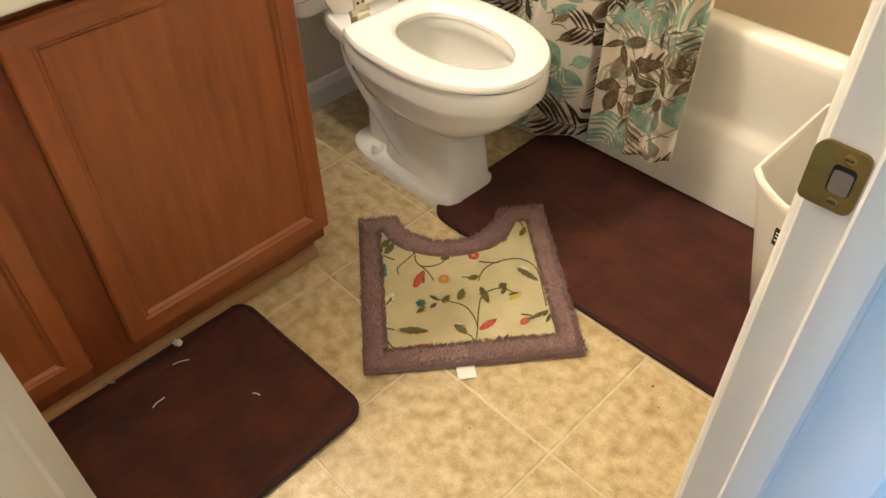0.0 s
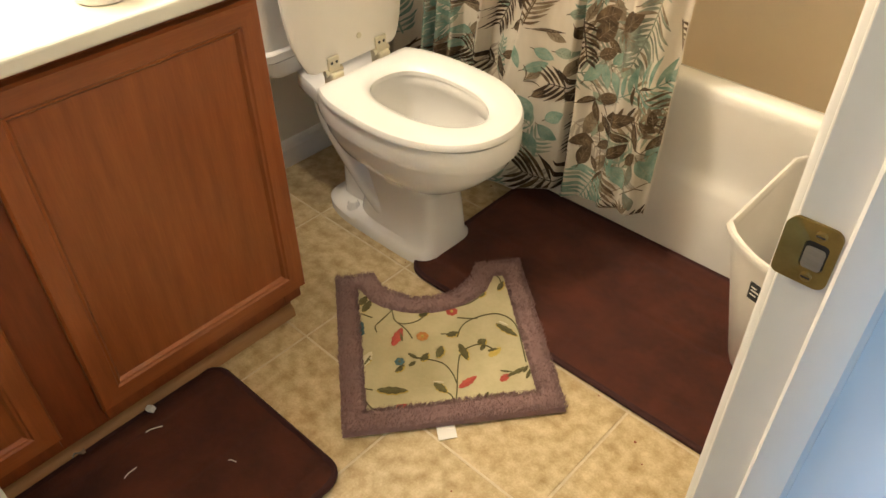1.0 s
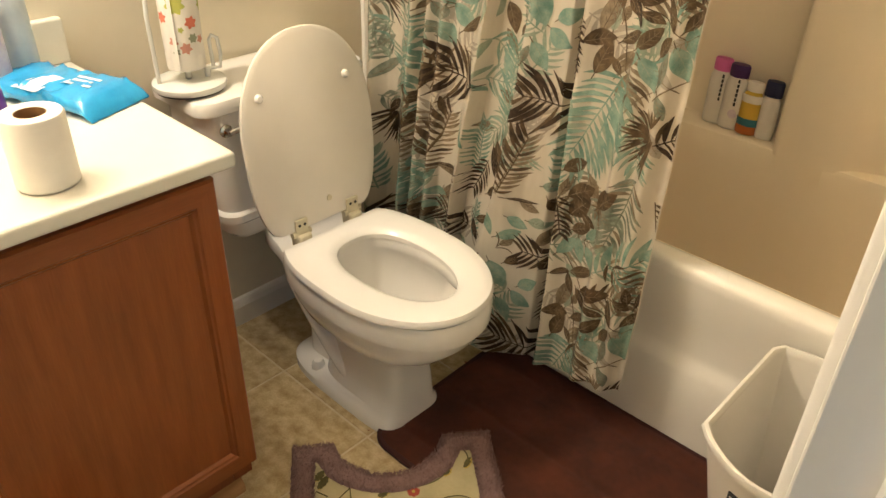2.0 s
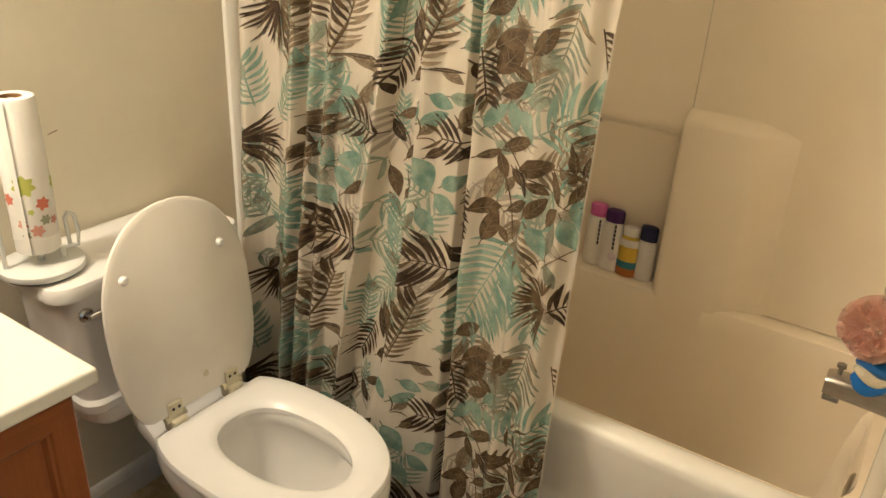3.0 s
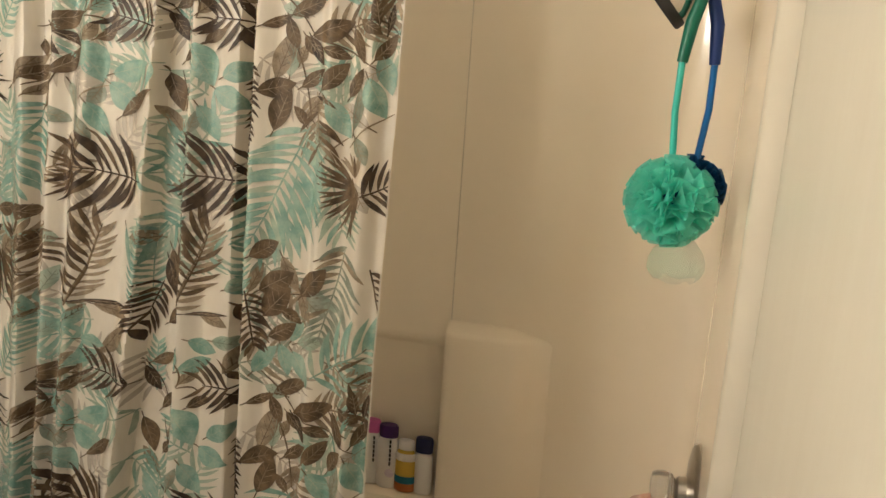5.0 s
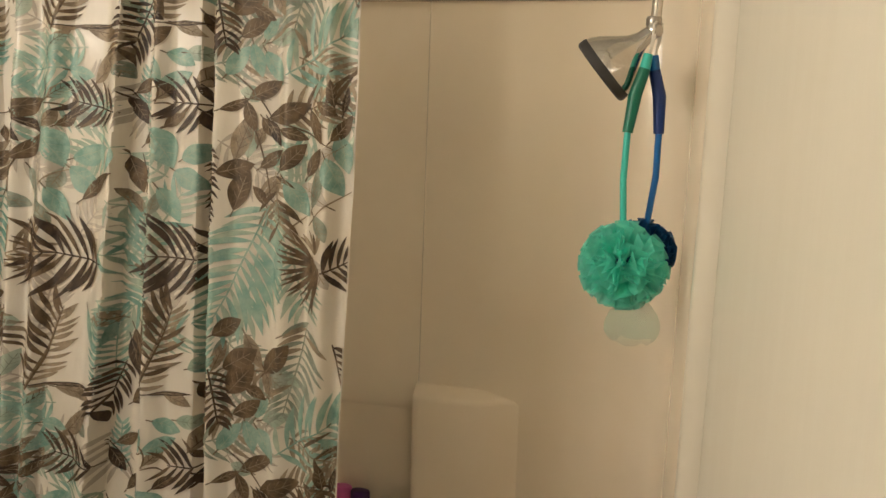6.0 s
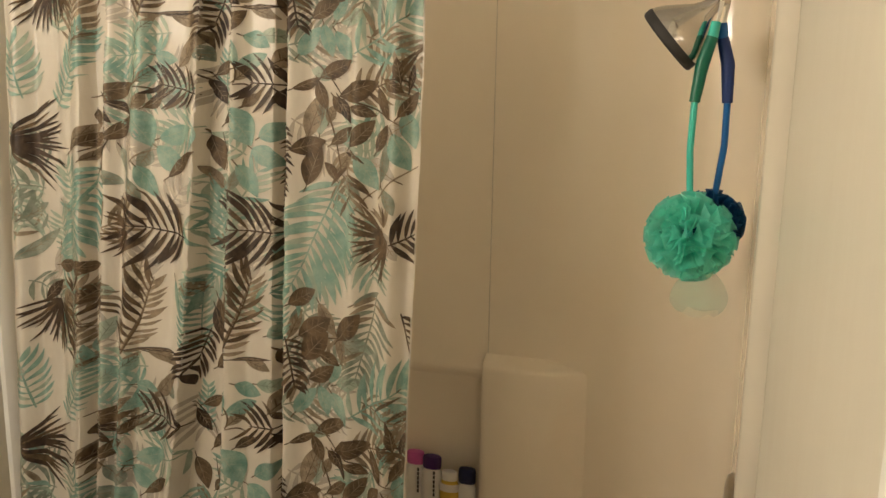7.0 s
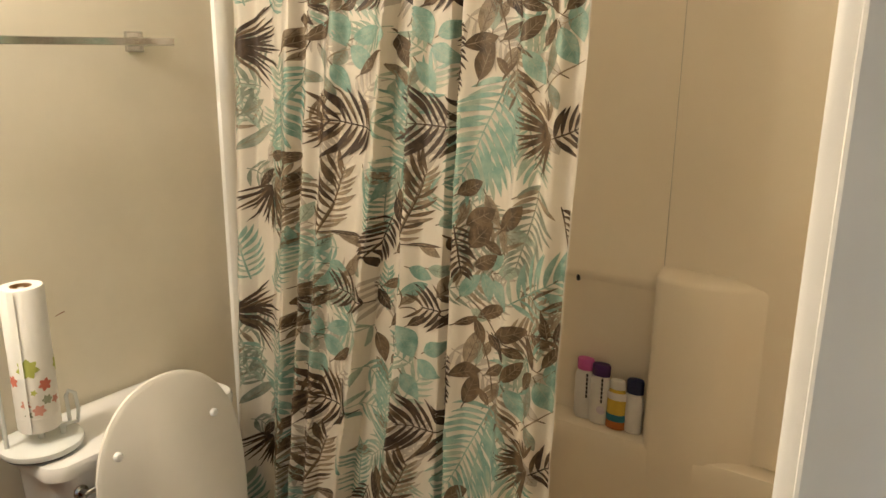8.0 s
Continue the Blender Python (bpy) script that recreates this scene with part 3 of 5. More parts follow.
for y in (-0.118, 0.100):
    part("lid_bumper", lathe([(0.009, 0), (0.009, 0.004), (0.006, 0.008), (0.0001, 0.009)], m=pose(0.017, y, 0.305, 0, 90, 0), n=18), SEAT, lid, smooth=True)
part("hinge_mark", lathe([(0.007, 0), (0.006, 0.002), (0.0001, 0.002)], m=pose(0.017, 0.018, 0.045, 0, 90, 0), n=16), HINGE, lid)
for y in (-0.075, 0.068):
    h = part("hinge", box(-0.668, -0.634, YC + y - 0.017, YC + y + 0.017, 0.384, 0.417), HINGE, toilet, "yellowed plastic seat hinge", bevel=0.004)
    part("leaf", box(-0.653, -0.646, YC + y - 0.016, YC + y + 0.016, 0.414, 0.452), HINGE, h, bevel=0.002)
    part("barrel", tube([(-0.652, YC + y - 0.024, 0.417), (-0.652, YC + y + 0.024, 0.417)], 0.0075), HINGE, h, smooth=True)
    for k in (-0.007, 0.007):
        part("screw", lathe([(0.0035, 0), (0.0035, 0.001), (0.0001, 0.0015)], m=pose(-0.646, YC + y + k, 0.439, 0, 90, 0), n=10), DARK, h)
sup = empty("water_supply", "chrome water valve and hose at the wall behind the toilet", "water supply")
part("valve", lathe([(0.022, 0), (0.022, 0.003), (0.009, 0.006), (0.009, 0.04), (0.013, 0.042), (0.013, 0.055), (0.0001, 0.055)], m=pose(XL + 0.001, 1.50, 0.20, 0, 90, 0), n=18), CHROME, sup, smooth=True)
part("hose", tube([(XL + 0.045, 1.50, 0.205), (XL + 0.06, 1.485, 0.26), (XL + 0.10, 1.50, 0.33), (XL + 0.12, 1.545, 0.386)], 0.006), BIN, sup, smooth=True)

# ---- shower curtain ----
curtain = empty("shower_curtain", "cream shower curtain printed with brown and teal palm leaves", "curtain")
CX0, CX1, CZ0, CZ1 = -0.835, -0.005, 0.060, 1.93


# depth of the upright folds across the cloth: flat panels between sharp tucks
FOLDS = ((-0.86, 0.010), (-0.835, 0.004), (-0.805, -0.010), (-0.775, 0.014), (-0.735, 0.016), (-0.700, 0.006), (-0.658, -0.014),
         (-0.646, 0.016), (-0.625, 0.014), (-0.606, -0.012), (-0.580, 0.006), (-0.545, -0.014), (-0.520, 0.004), (-0.460, 0.007),
         (-0.418, -0.010), (-0.409, 0.026), (-0.380, 0.030), (-0.350, 0.020), (-0.340, -0.012), (-0.305, 0.004), (-0.264, 0.006),
         (-0.255, 0.030), (-0.236, 0.026), (-0.227, -0.014), (-0.190, 0.000), (-0.130, 0.005), (-0.113, -0.005), (-0.078, 0.005),
         (-0.044, -0.011), (-0.018, 0.004), (0.03, -0.002))


def slant(x):
    """How far the gathers lean sideways, for each metre of height."""
    return 0.105 * math.exp(-((x + 0.49) / 0.13) ** 2)


def fold(x, z):
    """Depth of the curtain at x, z: tucks and soft panels, looser towards the hem."""
    u = x - slant(x) * (z - 1.35) + 0.003 * math.sin(3.1 * z + 9 * x)
    a = FOLDS[-1][1]
    for (u0, a0), (u1, a1) in zip(FOLDS, FOLDS[1:]):
        if u < u1:
            t = min(1.0, max(0.0, (u - u0) / (u1 - u0)))
            t = t * t * (3 - 2 * t)
            a = a0 + (a1 - a0) * t
            break
    a *= 1.3 + 0.3 * (1.0 - z)
    low = max(0.0, 1 - z / 0.9)
    a += low * min(1.0, max(0.0, -x / 0.1)) * (0.022 * math.sin(2 * math.pi * u / 0.27 + 0.5) - 0.012)
    return 1.950 + 0.056 * z + a + 0.0015 * math.sin(40 * z + 25 * x)


def edge_x(z):
    return -0.016 + 0.0085 * z + 0.003 * math.sin(5.0 * z)


def hem(x):
    return CZ0 + 0.088 * min(1.0, max(0.0, (x + 0.36) / 0.26)) ** 0.8 + 0.006 * math.sin(14 * x + 1)


NXC, NZC = 330, 110


def cloth_point(x, z, lift=0.0):
    e = 1e-3
    nx = (fold(x + e, z) - fold(x - e, z)) / (2 * e)
    k = 1.0 / math.sqrt(1 + nx * nx)
    return (x + lift * nx * k, fold(x, z) - lift * k, z)


rows = []
for j in range(NZC + 1):
    v = j / NZC
    row = []
    for i in range(NXC + 1):
        zz0 = hem(CX0 + (CX1 - CX0) * i / NXC)
        z = zz0 + (CZ1 - zz0) * v
        x = CX0 + (edge_x(z) - CX0) * i / NXC
        row.append(cloth_point(x, z))
    rows.append(row)
cl = part("cloth", loft(rows, False, False, closed=False), CLOTH, curtain, smooth=True)
ROD_Y = 2.062
rod = empty("curtain_rod", "white tension rod holding the shower curtain", "curtain rod")
part("rod", tube([(XL + 0.004, ROD_Y, 1.965), (XR - 0.004, ROD_Y, 1.965)], 0.0125, 16), BIN, rod, smooth=True)
for x in (XL + 0.012, XR - 0.012):
    part("flange", tube([(x - 0.008, ROD_Y, 1.965), (x + 0.008, ROD_Y, 1.965)], 0.022, 20), BIN, rod, smooth=True)
for k in range(12):
    a0 = CX0 + 0.02 + k * (CX1 - CX0 - 0.04) / 11
    part("hook", tube([(a0, fold(a0, 1.92), 1.922), (a0, ROD_Y - 0.012, 1.945), (a0, ROD_Y - 0.017, 1.97), (a0, ROD_Y, 1.981), (a0, ROD_Y + 0.018, 1.965), (a0, ROD_Y + 0.008, 1.945), (a0, fold(a0, 1.92) + 0.004, 1.92)], 0.0015, 6), CHROME, curtain)

# ---- rugs ----
def foam_rug(name, label, x0, x1, y0, y1, r, h, turn, seed, bands):
    rnd = random.Random(seed)
    thing = empty(name, label, "rug")
    cx, cy = (x0 + x1) / 2, (y0 + y1) / 2
    m = pose(cx, cy, 0, 0, 0, turn)
    hx, hy = (x1 - x0) / 2, (y1 - y0) / 2

    def pts(k, z):
        return [(x, y, z) for x, y in rounded_rect(-hx + k, hx - k, -hy + k, hy - k, r - k * 0.6, 7)]
    e = part("binding", loft([pts(0.002, 0.0015), pts(0.0, 0.005), pts(0.0, h * 0.75), pts(0.004, h), pts(0.010, h * 0.93), pts(0.013, h * 0.80)], cap1=False), RUG_EDGE, thing, smooth=True)
    e.matrix_basis = m
    # quilted plush top: soft dents in a loose grid, creases across
    n, k = 90, 70
    bm = bmesh.new()
    grid = []
    off = rnd.uniform(0, 9)
    for j in range(k + 1):
        row = []
        for i in range(n + 1):
            x, y = -hx + 0.011 + (2 * hx - 0.022) * i / n, -hy + 0.011 + (2 * hy - 0.022) * j / k
            # pull grid corners onto the rounded outline
            qx, qy = max(0, abs(x) - (hx - r)), max(0, abs(y) - (hy - r))
            q = math.hypot(qx, qy)
            if q > r - 0.011:
                f = (r - 0.011) / q
                x = math.copysign(hx - r + qx * f, x) if qx else x
                y = math.copysign(hy - r + qy * f, y) if qy else y
            d = min(hx - abs(x), hy - abs(y))
            z = h * 0.97 + 0.0025 * noise.noise((x * 9 + off, y * 9, off)) + 0.0012 * noise.noise((x * 40, y * 40, off))
            bx, by = (x * bands[0] + 0.06 * noise.noise((y * 5, off, 2))) % 1, (y * bands[1] + 0.06 * noise.noise((x * 5, off, 5))) % 1
            for b in (bx, by):
                w = min(b, 1 - b)
                if w < 0.07:
                    z -= 0.0022 * (1 - w / 0.07)
            z -= 0.004 * max(0, 1 - d / 0.022)
            row.append(bm.verts.new((x, y, z)))
        grid.append(row)
    for j in range(k):
        for i in range(n):
            bm.faces.new((grid[j][i], grid[j][i + 1], grid[j + 1][i + 1], grid[j + 1][i]))
    t = part("plush_top", bm, RUG, thing, smooth=True)
    t.matrix_basis = m
    return thing


foam_rug("bath_rug", "dark brown memory-foam bath rug in front of the vanity", -0.478, -0.074, 0.52, 1.112, 0.045, 0.014, 1.0, 3, (6.5, 5.0))
foam_rug("bath_rug", "dark brown memory-foam bath rug in front of the bathtub", -0.412, 0.440, 1.586, 2.062, 0.060, 0.014, 0.5, 8, (4.5, 6.0))

# contour mat round the toilet's foot: mauve shag border, flowered middle
mat_thing = empty("contour_mat", "cream toilet mat with embroidered flowers and mauve shag border", "rug")
MM = pose(-0.146, 1.160, 0.0, 0, 0, math.degrees(math.atan2(0.338, 0.274)))
MW, MH = 0.437, 0.443


def notch(k):
    """Outline of the mat, drawn in by k."""
    pts = [(k, k), (MW - k, k), (MW - k, MH - k), (0.335 + k * 0.75, MH - k)]
    for i in range(15):
        t = i / 14
        u = 0.330 + k * 0.72 - (0.240 + 1.44 * k) * t
        v = MH - k - (0.098) * (math.sin(math.pi * t) ** 0.55) * (1.0)
        pts.append((u, v))
    pts += [(0.085 - k * 0.75, MH - k), (k, MH - k)]
    return pts


def lay(ob, z=0.0):
    ob.matrix_basis = MM @ Matrix.Translation((0, 0, z))
    return ob


MZ = 0.004   # the mat's back; its upper corner lies over the rug
part_mid = lay(part("middle", loft([[(u, v, z) for u, v in notch(0.03)] for z in (0.002, 0.0155)]), MATTING, mat_thing), 0.0)
lay(part("border", loft([[(u, v, z) for u, v in notch(k)] for k, z in ((0.004, 0.0015), (0.0, 0.006), (0.004, 0.017), (0.016, 0.021), (0.038, 0.021), (0.047, 0.0165), (0.049, 0.0150))], cap0=False, cap1=False), SHAG, mat_thing, smooth=True))


# embroidery on the mat
T_OLIVE = material("olive_thread", (0.085, 0.075, 0.022), (0.13, 0.115, 0.04), rough=0.8, scale=90, bump=0.6, bump_scale=900)
T_RED = material("red_thread", (0.46, 0.085, 0.05), (0.36, 0.05, 0.035), rough=0.8, scale=90, bump=0.6, bump_scale=900)
T_BLUE = material("blue_thread", (0.045, 0.10, 0.12), (0.08, 0.15, 0.15), rough=0.8, scale=90, bump=0.6, bump_scale=900)
T_ORANGE = material("orange_thread", (0.56, 0.25, 0.06), (0.45, 0.17, 0.04), rough=0.8, scale=90, bump=0.6, bump_scale=900)
T_WHITE = material("cream_thread", (0.66, 0.60, 0.42), rough=0.8, scale=90, bump=0.6, bump_scale=900)
T_YELLOW = material("yellow_thread", (0.52, 0.38, 0.08), rough=0.8, scale=90, bump=0.6, bump_scale=900)
ez = [0.0156]


def stitched(name, bm, mat):
    lay(part(name, bm, mat, mat_thing))


def sprig(mat, u0, v0, u1, v1, w, into=None):
    """A stitched leaf from base to tip, slightly domed, with a toothed edge."""
    if mat is T_OLIVE and into is None and w > 0.0075:
        ez[0] -= 0.0004
        sprig(T_YELLOW, u0 - 0.04 * (u1 - u0) + 0.0012, v0 - 0.0016, u1 + 0.0016, v1 - 0.0016, w * 1.15)
        ez[0] += 0.0004
    ez[0] += 0.00001
    w *= 1.45
    bm, d = into or bmesh.new(), Vector((u1 - u0, v1 - v0))
    n = Vector((-d.y, d.x)).normalized()
    rows = []
    for i in range(9):
        t = i / 8
        h = max(0.0004, w * 0.5 * math.sin(math.pi * (0.06 + 0.92 * t)) ** 0.8 * (1.18 if i % 2 else 0.9))
        c = Vector((u0, v0)) + d * t
        rows.append([(c.x - n.x * h, c.y - n.y * h, ez[0]), (c.x, c.y, ez[0] + 0.0009), (c.x + n.x * h, c.y + n.y * h, ez[0])])
    loft(rows, False, False, closed=False, bm=bm)
    if into is None:
        stitched("embroidered_leaf", bm, mat)


def vine(*pts):
    # smooth stem through the points
    p = [Vector((*a, 0)) for a in pts]
    q = []
    for i in range(len(p) - 1):
        a, b, c, d = p[max(i - 1, 0)], p[i], p[i + 1], p[min(i + 2, len(p) - 1)]
        for k in range(5):
            t = k / 5
            q.append(0.5 * ((2 * b) + (c - a) * t + (2 * a - 5 * b + 4 * c - d) * t * t + (3 * b - a - 3 * c + d) * t ** 3))
    q.append(p[-1])
    stitched("embroidered_stem", tube([(a.x, a.y, 0.0160) for a in q], 0.0014, 5), T_OLIVE)


def flower(mat, u, v, r, n):
    petals = bmesh.new()
    for k in range(n):
        a = 2 * math.pi * k / n + u * 40
        sprig(mat, u, v, u + r * math.cos(a), v + r * math.sin(a), r * 0.75, petals)
    stitched("embroidered_flower", petals, mat)
    ez[0] += 0.0006
    sprig(T_YELLOW if mat is not T_BLUE else T_OLIVE, u - r * 0.25, v, u + r * 0.25, v, r * 0.5)
    ez[0] -= 0.0006


vine((0.123, 0.318), (0.126, 0.286), (0.144, 0.272), (0.175, 0.277), (0.197, 0.296))
vine((0.128, 0.282), (0.148, 0.254), (0.158, 0.227))
vine((0.123, 0.318), (0.095, 0.289), (0.082, 0.274), (0.084, 0.256))
vine((0.223, 0.039), (0.232, 0.077), (0.24, 0.122), (0.249, 0.16), (0.256, 0.17))
vine((0.234, 0.092), (0.229, 0.12), (0.215, 0.147), (0.187, 0.163), (0.153, 0.174))
vine((0.223, 0.042), (0.219, 0.064), (0.211, 0.072))
vine((0.267, 0.182), (0.287, 0.189), (0.305, 0.188), (0.321, 0.175))
vine((0.254, 0.217), (0.264, 0.241), (0.285, 0.261), (0.326, 0.274), (0.357, 0.271), (0.379, 0.25), (0.387, 0.218), (0.386, 0.176), (0.384, 0.128))
vine((0.262, 0.274), (0.288, 0.268), (0.306, 0.266))
vine((0.356, 0.411), (0.35, 0.378), (0.331, 0.342), (0.3, 0.317), (0.268, 0.308))
vine((0.368, 0.405), (0.378, 0.384), (0.379, 0.355))
vine((0.046, 0.107), (0.065, 0.099))
vine((0.048, 0.076), (0.062, 0.053), (0.089, 0.041))
vine((0.053, 0.317), (0.077, 0.301))
vine((0.22, 0.231), (0.25, 0.227))
sprig(T_OLIVE, 0.052, 0.344, 0.069, 0.371, 0.0119)
sprig(T_OLIVE, 0.058, 0.322, 0.078, 0.357, 0.0119)
sprig(T_WHITE, 0.099, 0.339, 0.131, 0.321, 0.0085)
sprig(T_OLIVE, 0.108, 0.342, 0.129, 0.325, 0.0051)
sprig(T_OLIVE, 0.179, 0.291, 0.203, 0.301, 0.0102)
sprig(T_RED, 0.115, 0.212, 0.139, 0.261, 0.0136)
sprig(T_OLIVE, 0.133, 0.253, 0.136, 0.222, 0.0051)
flower(T_RED, 0.253, 0.295, 0.0136, 7)
flower(T_ORANGE, 0.18, 0.23, 0.0136, 7)
flower(T_BLUE, 0.125, 0.166, 0.011, 6)
flower(T_RED, 0.119, 0.044, 0.0144, 5)
flower(T_BLUE, 0.05, 0.259, 0.0093, 5)
sprig(T_BLUE, 0.054, 0.291, 0.045, 0.243, 0.0102)
sprig(T_OLIVE, 0.231, 0.225, 0.259, 0.23, 0.0102)
sprig(T_OLIVE, 0.145, 0.186, 0.164, 0.168, 0.0059)
sprig(T_OLIVE, 0.17, 0.161, 0.187, 0.181, 0.0093)
sprig(T_OLIVE, 0.143, 0.151, 0.158, 0.162, 0.0068)
sprig(T_OLIVE, 0.114, 0.139, 0.134, 0.155, 0.0076)
sprig(T_OLIVE, 0.205, 0.165, 0.218, 0.197, 0.011)
sprig(T_OLIVE, 0.255, 0.197, 0.266, 0.15, 0.011)
sprig(T_OLIVE, 0.294, 0.192, 0.313, 0.201, 0.0119)
sprig(T_OLIVE, 0.297, 0.172, 0.309, 0.19, 0.0068)
sprig(T_YELLOW, 0.311, 0.153, 0.34, 0.174, 0.0119)
sprig(T_OLIVE, 0.311, 0.169, 0.338, 0.171, 0.0068)
sprig(T_OLIVE, 0.343, 0.244, 0.381, 0.202, 0.0102)
sprig(T_WHITE, 0.35, 0.25, 0.369, 0.234, 0.0051)
sprig(T_RED, 0.237, 0.08, 0.276, 0.105, 0.011)
sprig(T_OLIVE, 0.189, 0.1, 0.211, 0.072, 0.011)
sprig(T_WHITE, 0.187, 0.103, 0.209, 0.098, 0.0042)
sprig(T_OLIVE, 0.074, 0.098, 0.134, 0.088, 0.0119)
sprig(T_WHITE, 0.045, 0.162, 0.069, 0.201, 0.0136)
sprig(T_OLIVE, 0.05, 0.167, 0.066, 0.191, 0.0093)
sprig(T_OLIVE, 0.32, 0.33, 0.338, 0.35, 0.0085)
sprig(T_OLIVE, 0.367, 0.346, 0.385, 0.374, 0.0085)
sprig(T_RED, 0.322, 0.085, 0.343, 0.101, 0.0102)
sprig(T_OLIVE, 0.335, 0.093, 0.356, 0.106, 0.0051)
sprig(T_OLIVE, 0.349, 0.097, 0.367, 0.113, 0.0051)
sprig(T_OLIVE, 0.36, 0.099, 0.376, 0.116, 0.0051)
sprig(T_OLIVE, 0.372, 0.101, 0.385, 0.118, 0.0059)
sprig(T_OLIVE, 0.375, 0.084, 0.389, 0.108, 0.0051)
sprig(T_OLIVE, 0.327, 0.112, 0.35, 0.106, 0.0034)
sprig(T_YELLOW, 0.239, 0.043, 0.253, 0.051, 0.0076)
sprig(T_OLIVE, 0.267, 0.044, 0.275, 0.061, 0.0051)
sprig(T_OLIVE, 0.284, 0.046, 0.292, 0.062, 0.0051)
sprig(T_OLIVE, 0.293, 0.05, 0.32, 0.053, 0.0051)
sprig(T_OLIVE, 0.156, 0.04, 0.166, 0.053, 0.0059)
sprig(T_OLIVE, 0.37, 0.047, 0.38, 0.052, 0.0042)

# shag: short leaning tufts over the border
rnd = random.Random(5)
verts, faces = [], []
outline, core = notch(0.0), notch(0.050)


def inside(poly, x, y):
    r, j = False, len(poly) - 1
    for i in range(len(poly)):
        (x1, y1), (x2, y2) = poly[i], poly[j]
        if (y1 > y) != (y2 > y) and x < (x2 - x1) * (y - y1) / (y2 - y1) + x1:
            r = not r
        j = i
    return r


count = 0
while count < 15000:
    u, v = rnd.uniform(-0.004, MW + 0.004), rnd.uniform(-0.004, MH + 0.004)
    if not inside(outline, u, v) or inside(core, u, v):
        continue
    a, ln, lean = rnd.uniform(0, 6.283), rnd.uniform(0.005, 0.009), rnd.uniform(0.002, 0.007)
    sw = noise.noise((u * 14, v * 14, 1)) * 3
    dx, dy = lean * math.cos(a * 0.3 + sw), lean * math.sin(a * 0.3 + sw)
    w = rnd.uniform(0.0008, 0.0016)
    z = 0.0175
    k = len(verts)
    for q in range(3):
        b = a + q * 2.094
        verts.append((u + w * math.cos(b), v + w * math.sin(b), z))
    verts.append((u + dx, v + dy, z + ln))
    faces += [(k, k + 1, k + 3), (k + 1, k + 2, k + 3), (k + 2, k, k + 3)]
    count += 1
me = bpy.data.meshes.new("tufts")
me.from_pydata(verts, [], faces)
me.materials.append(SHAG)
tufts = tagged(lay(new("shag", me)), kind="stuff")
tufts.parent = mat_thing
lay(part("care_tag", loft([[(0.180 + a, v, z) for a, v, z in ((0.0, 0.004, 0.004), (0.036, 0.006, 0.004), (0.037, -0.026, 0.0015), (0.001, -0.029, 0.0025))], [(0.180 + a, v, z + 0.0008) for a, v, z in ((0.0, 0.004, 0.004), (0.036, 0.006, 0.004), (0.037, -0.026, 0.0015), (0.001, -0.029, 0.0025))]]), PAPER, mat_thing, "small white care tag"))

# ---- printed leaves on the curtain ----
PRINT = {}
P_PALE = let_through(material("print_pale_taupe", (0.38, 0.325, 0.255), (0.47, 0.42, 0.35), rough=0.45, scale=40, spread=0.6), 0.2)
LIFT = {"print_pale_taupe": 0.0009, "print_dark_brown": 0.0019, "print_brown": 0.0017, "print_taupe": 0.0013, "print_teal": 0.0015, "print_sage": 0.0011, "print_grey_green": 0.0012}
REPEAT = 0.60
prnd = random.Random(11)


def strip(mat, x0, z0, x1, z1, w, bend=0.0, shape=0.8):
    """A blade of printed colour laid on the folds of the cloth."""
    lo, hi = min(z0, z1), max(z0, z1)
    v, f = PRINT.setdefault(mat.name, (mat, [], []))[1:]
    d = math.hypot(x1 - x0, z1 - z0)
    n = max(4, min(26, int(d / 0.0045)))
    px, pz = -(z1 - z0) / d, (x1 - x0) / d
    lift = LIFT[mat.name] + prnd.uniform(0, 0.00018)
    cols = 2 if w < 0.012 else 6
    k = len(v)
    ok = 0
    for i in range(n + 1):
        t = i / n
        h = 0.5 * w * max(0.03, math.sin(math.pi * min(1, t * 0.97 + 0.02)) ** shape) * (1.05 - 0.25 * t)
        b = bend * math.sin(math.pi * t)
        for c in range(cols + 1):
            s = (2 * c / cols - 1) * h + b
            x, z = x0 + (x1 - x0) * t + px * s, z0 + (z1 - z0) * t + pz * s
            xe = edge_x(z) - 0.002
            x = min(max(x, CX0 + 0.002), xe)
            z = min(max(z, hem(x) + 0.004), CZ1 - 0.004)
            v.append(cloth_point(x, z, lift))
    for i in range(n):
        for c in range(cols):
            a = k + i * (cols + 1) + c
            f.append((a, a + 1, a + cols + 2, a + cols + 1))


def rows_of(x, z):
    """The repeats of a motif up and down the cloth, drifting with its gathers."""
    return [(slant(x) * REPEAT * k, z + REPEAT * k) for k in (-2, -1, 0, 1, 2) if 0.0 < z + REPEAT * k < 2.0]


def stem(mat, x0, z0, x1, z1):
    for dx, z in rows_of(x0, z0):
        strip(mat, x0 + dx, z, x1 + dx, z + z1 - z0, 0.0028, 0.006, 0.2)


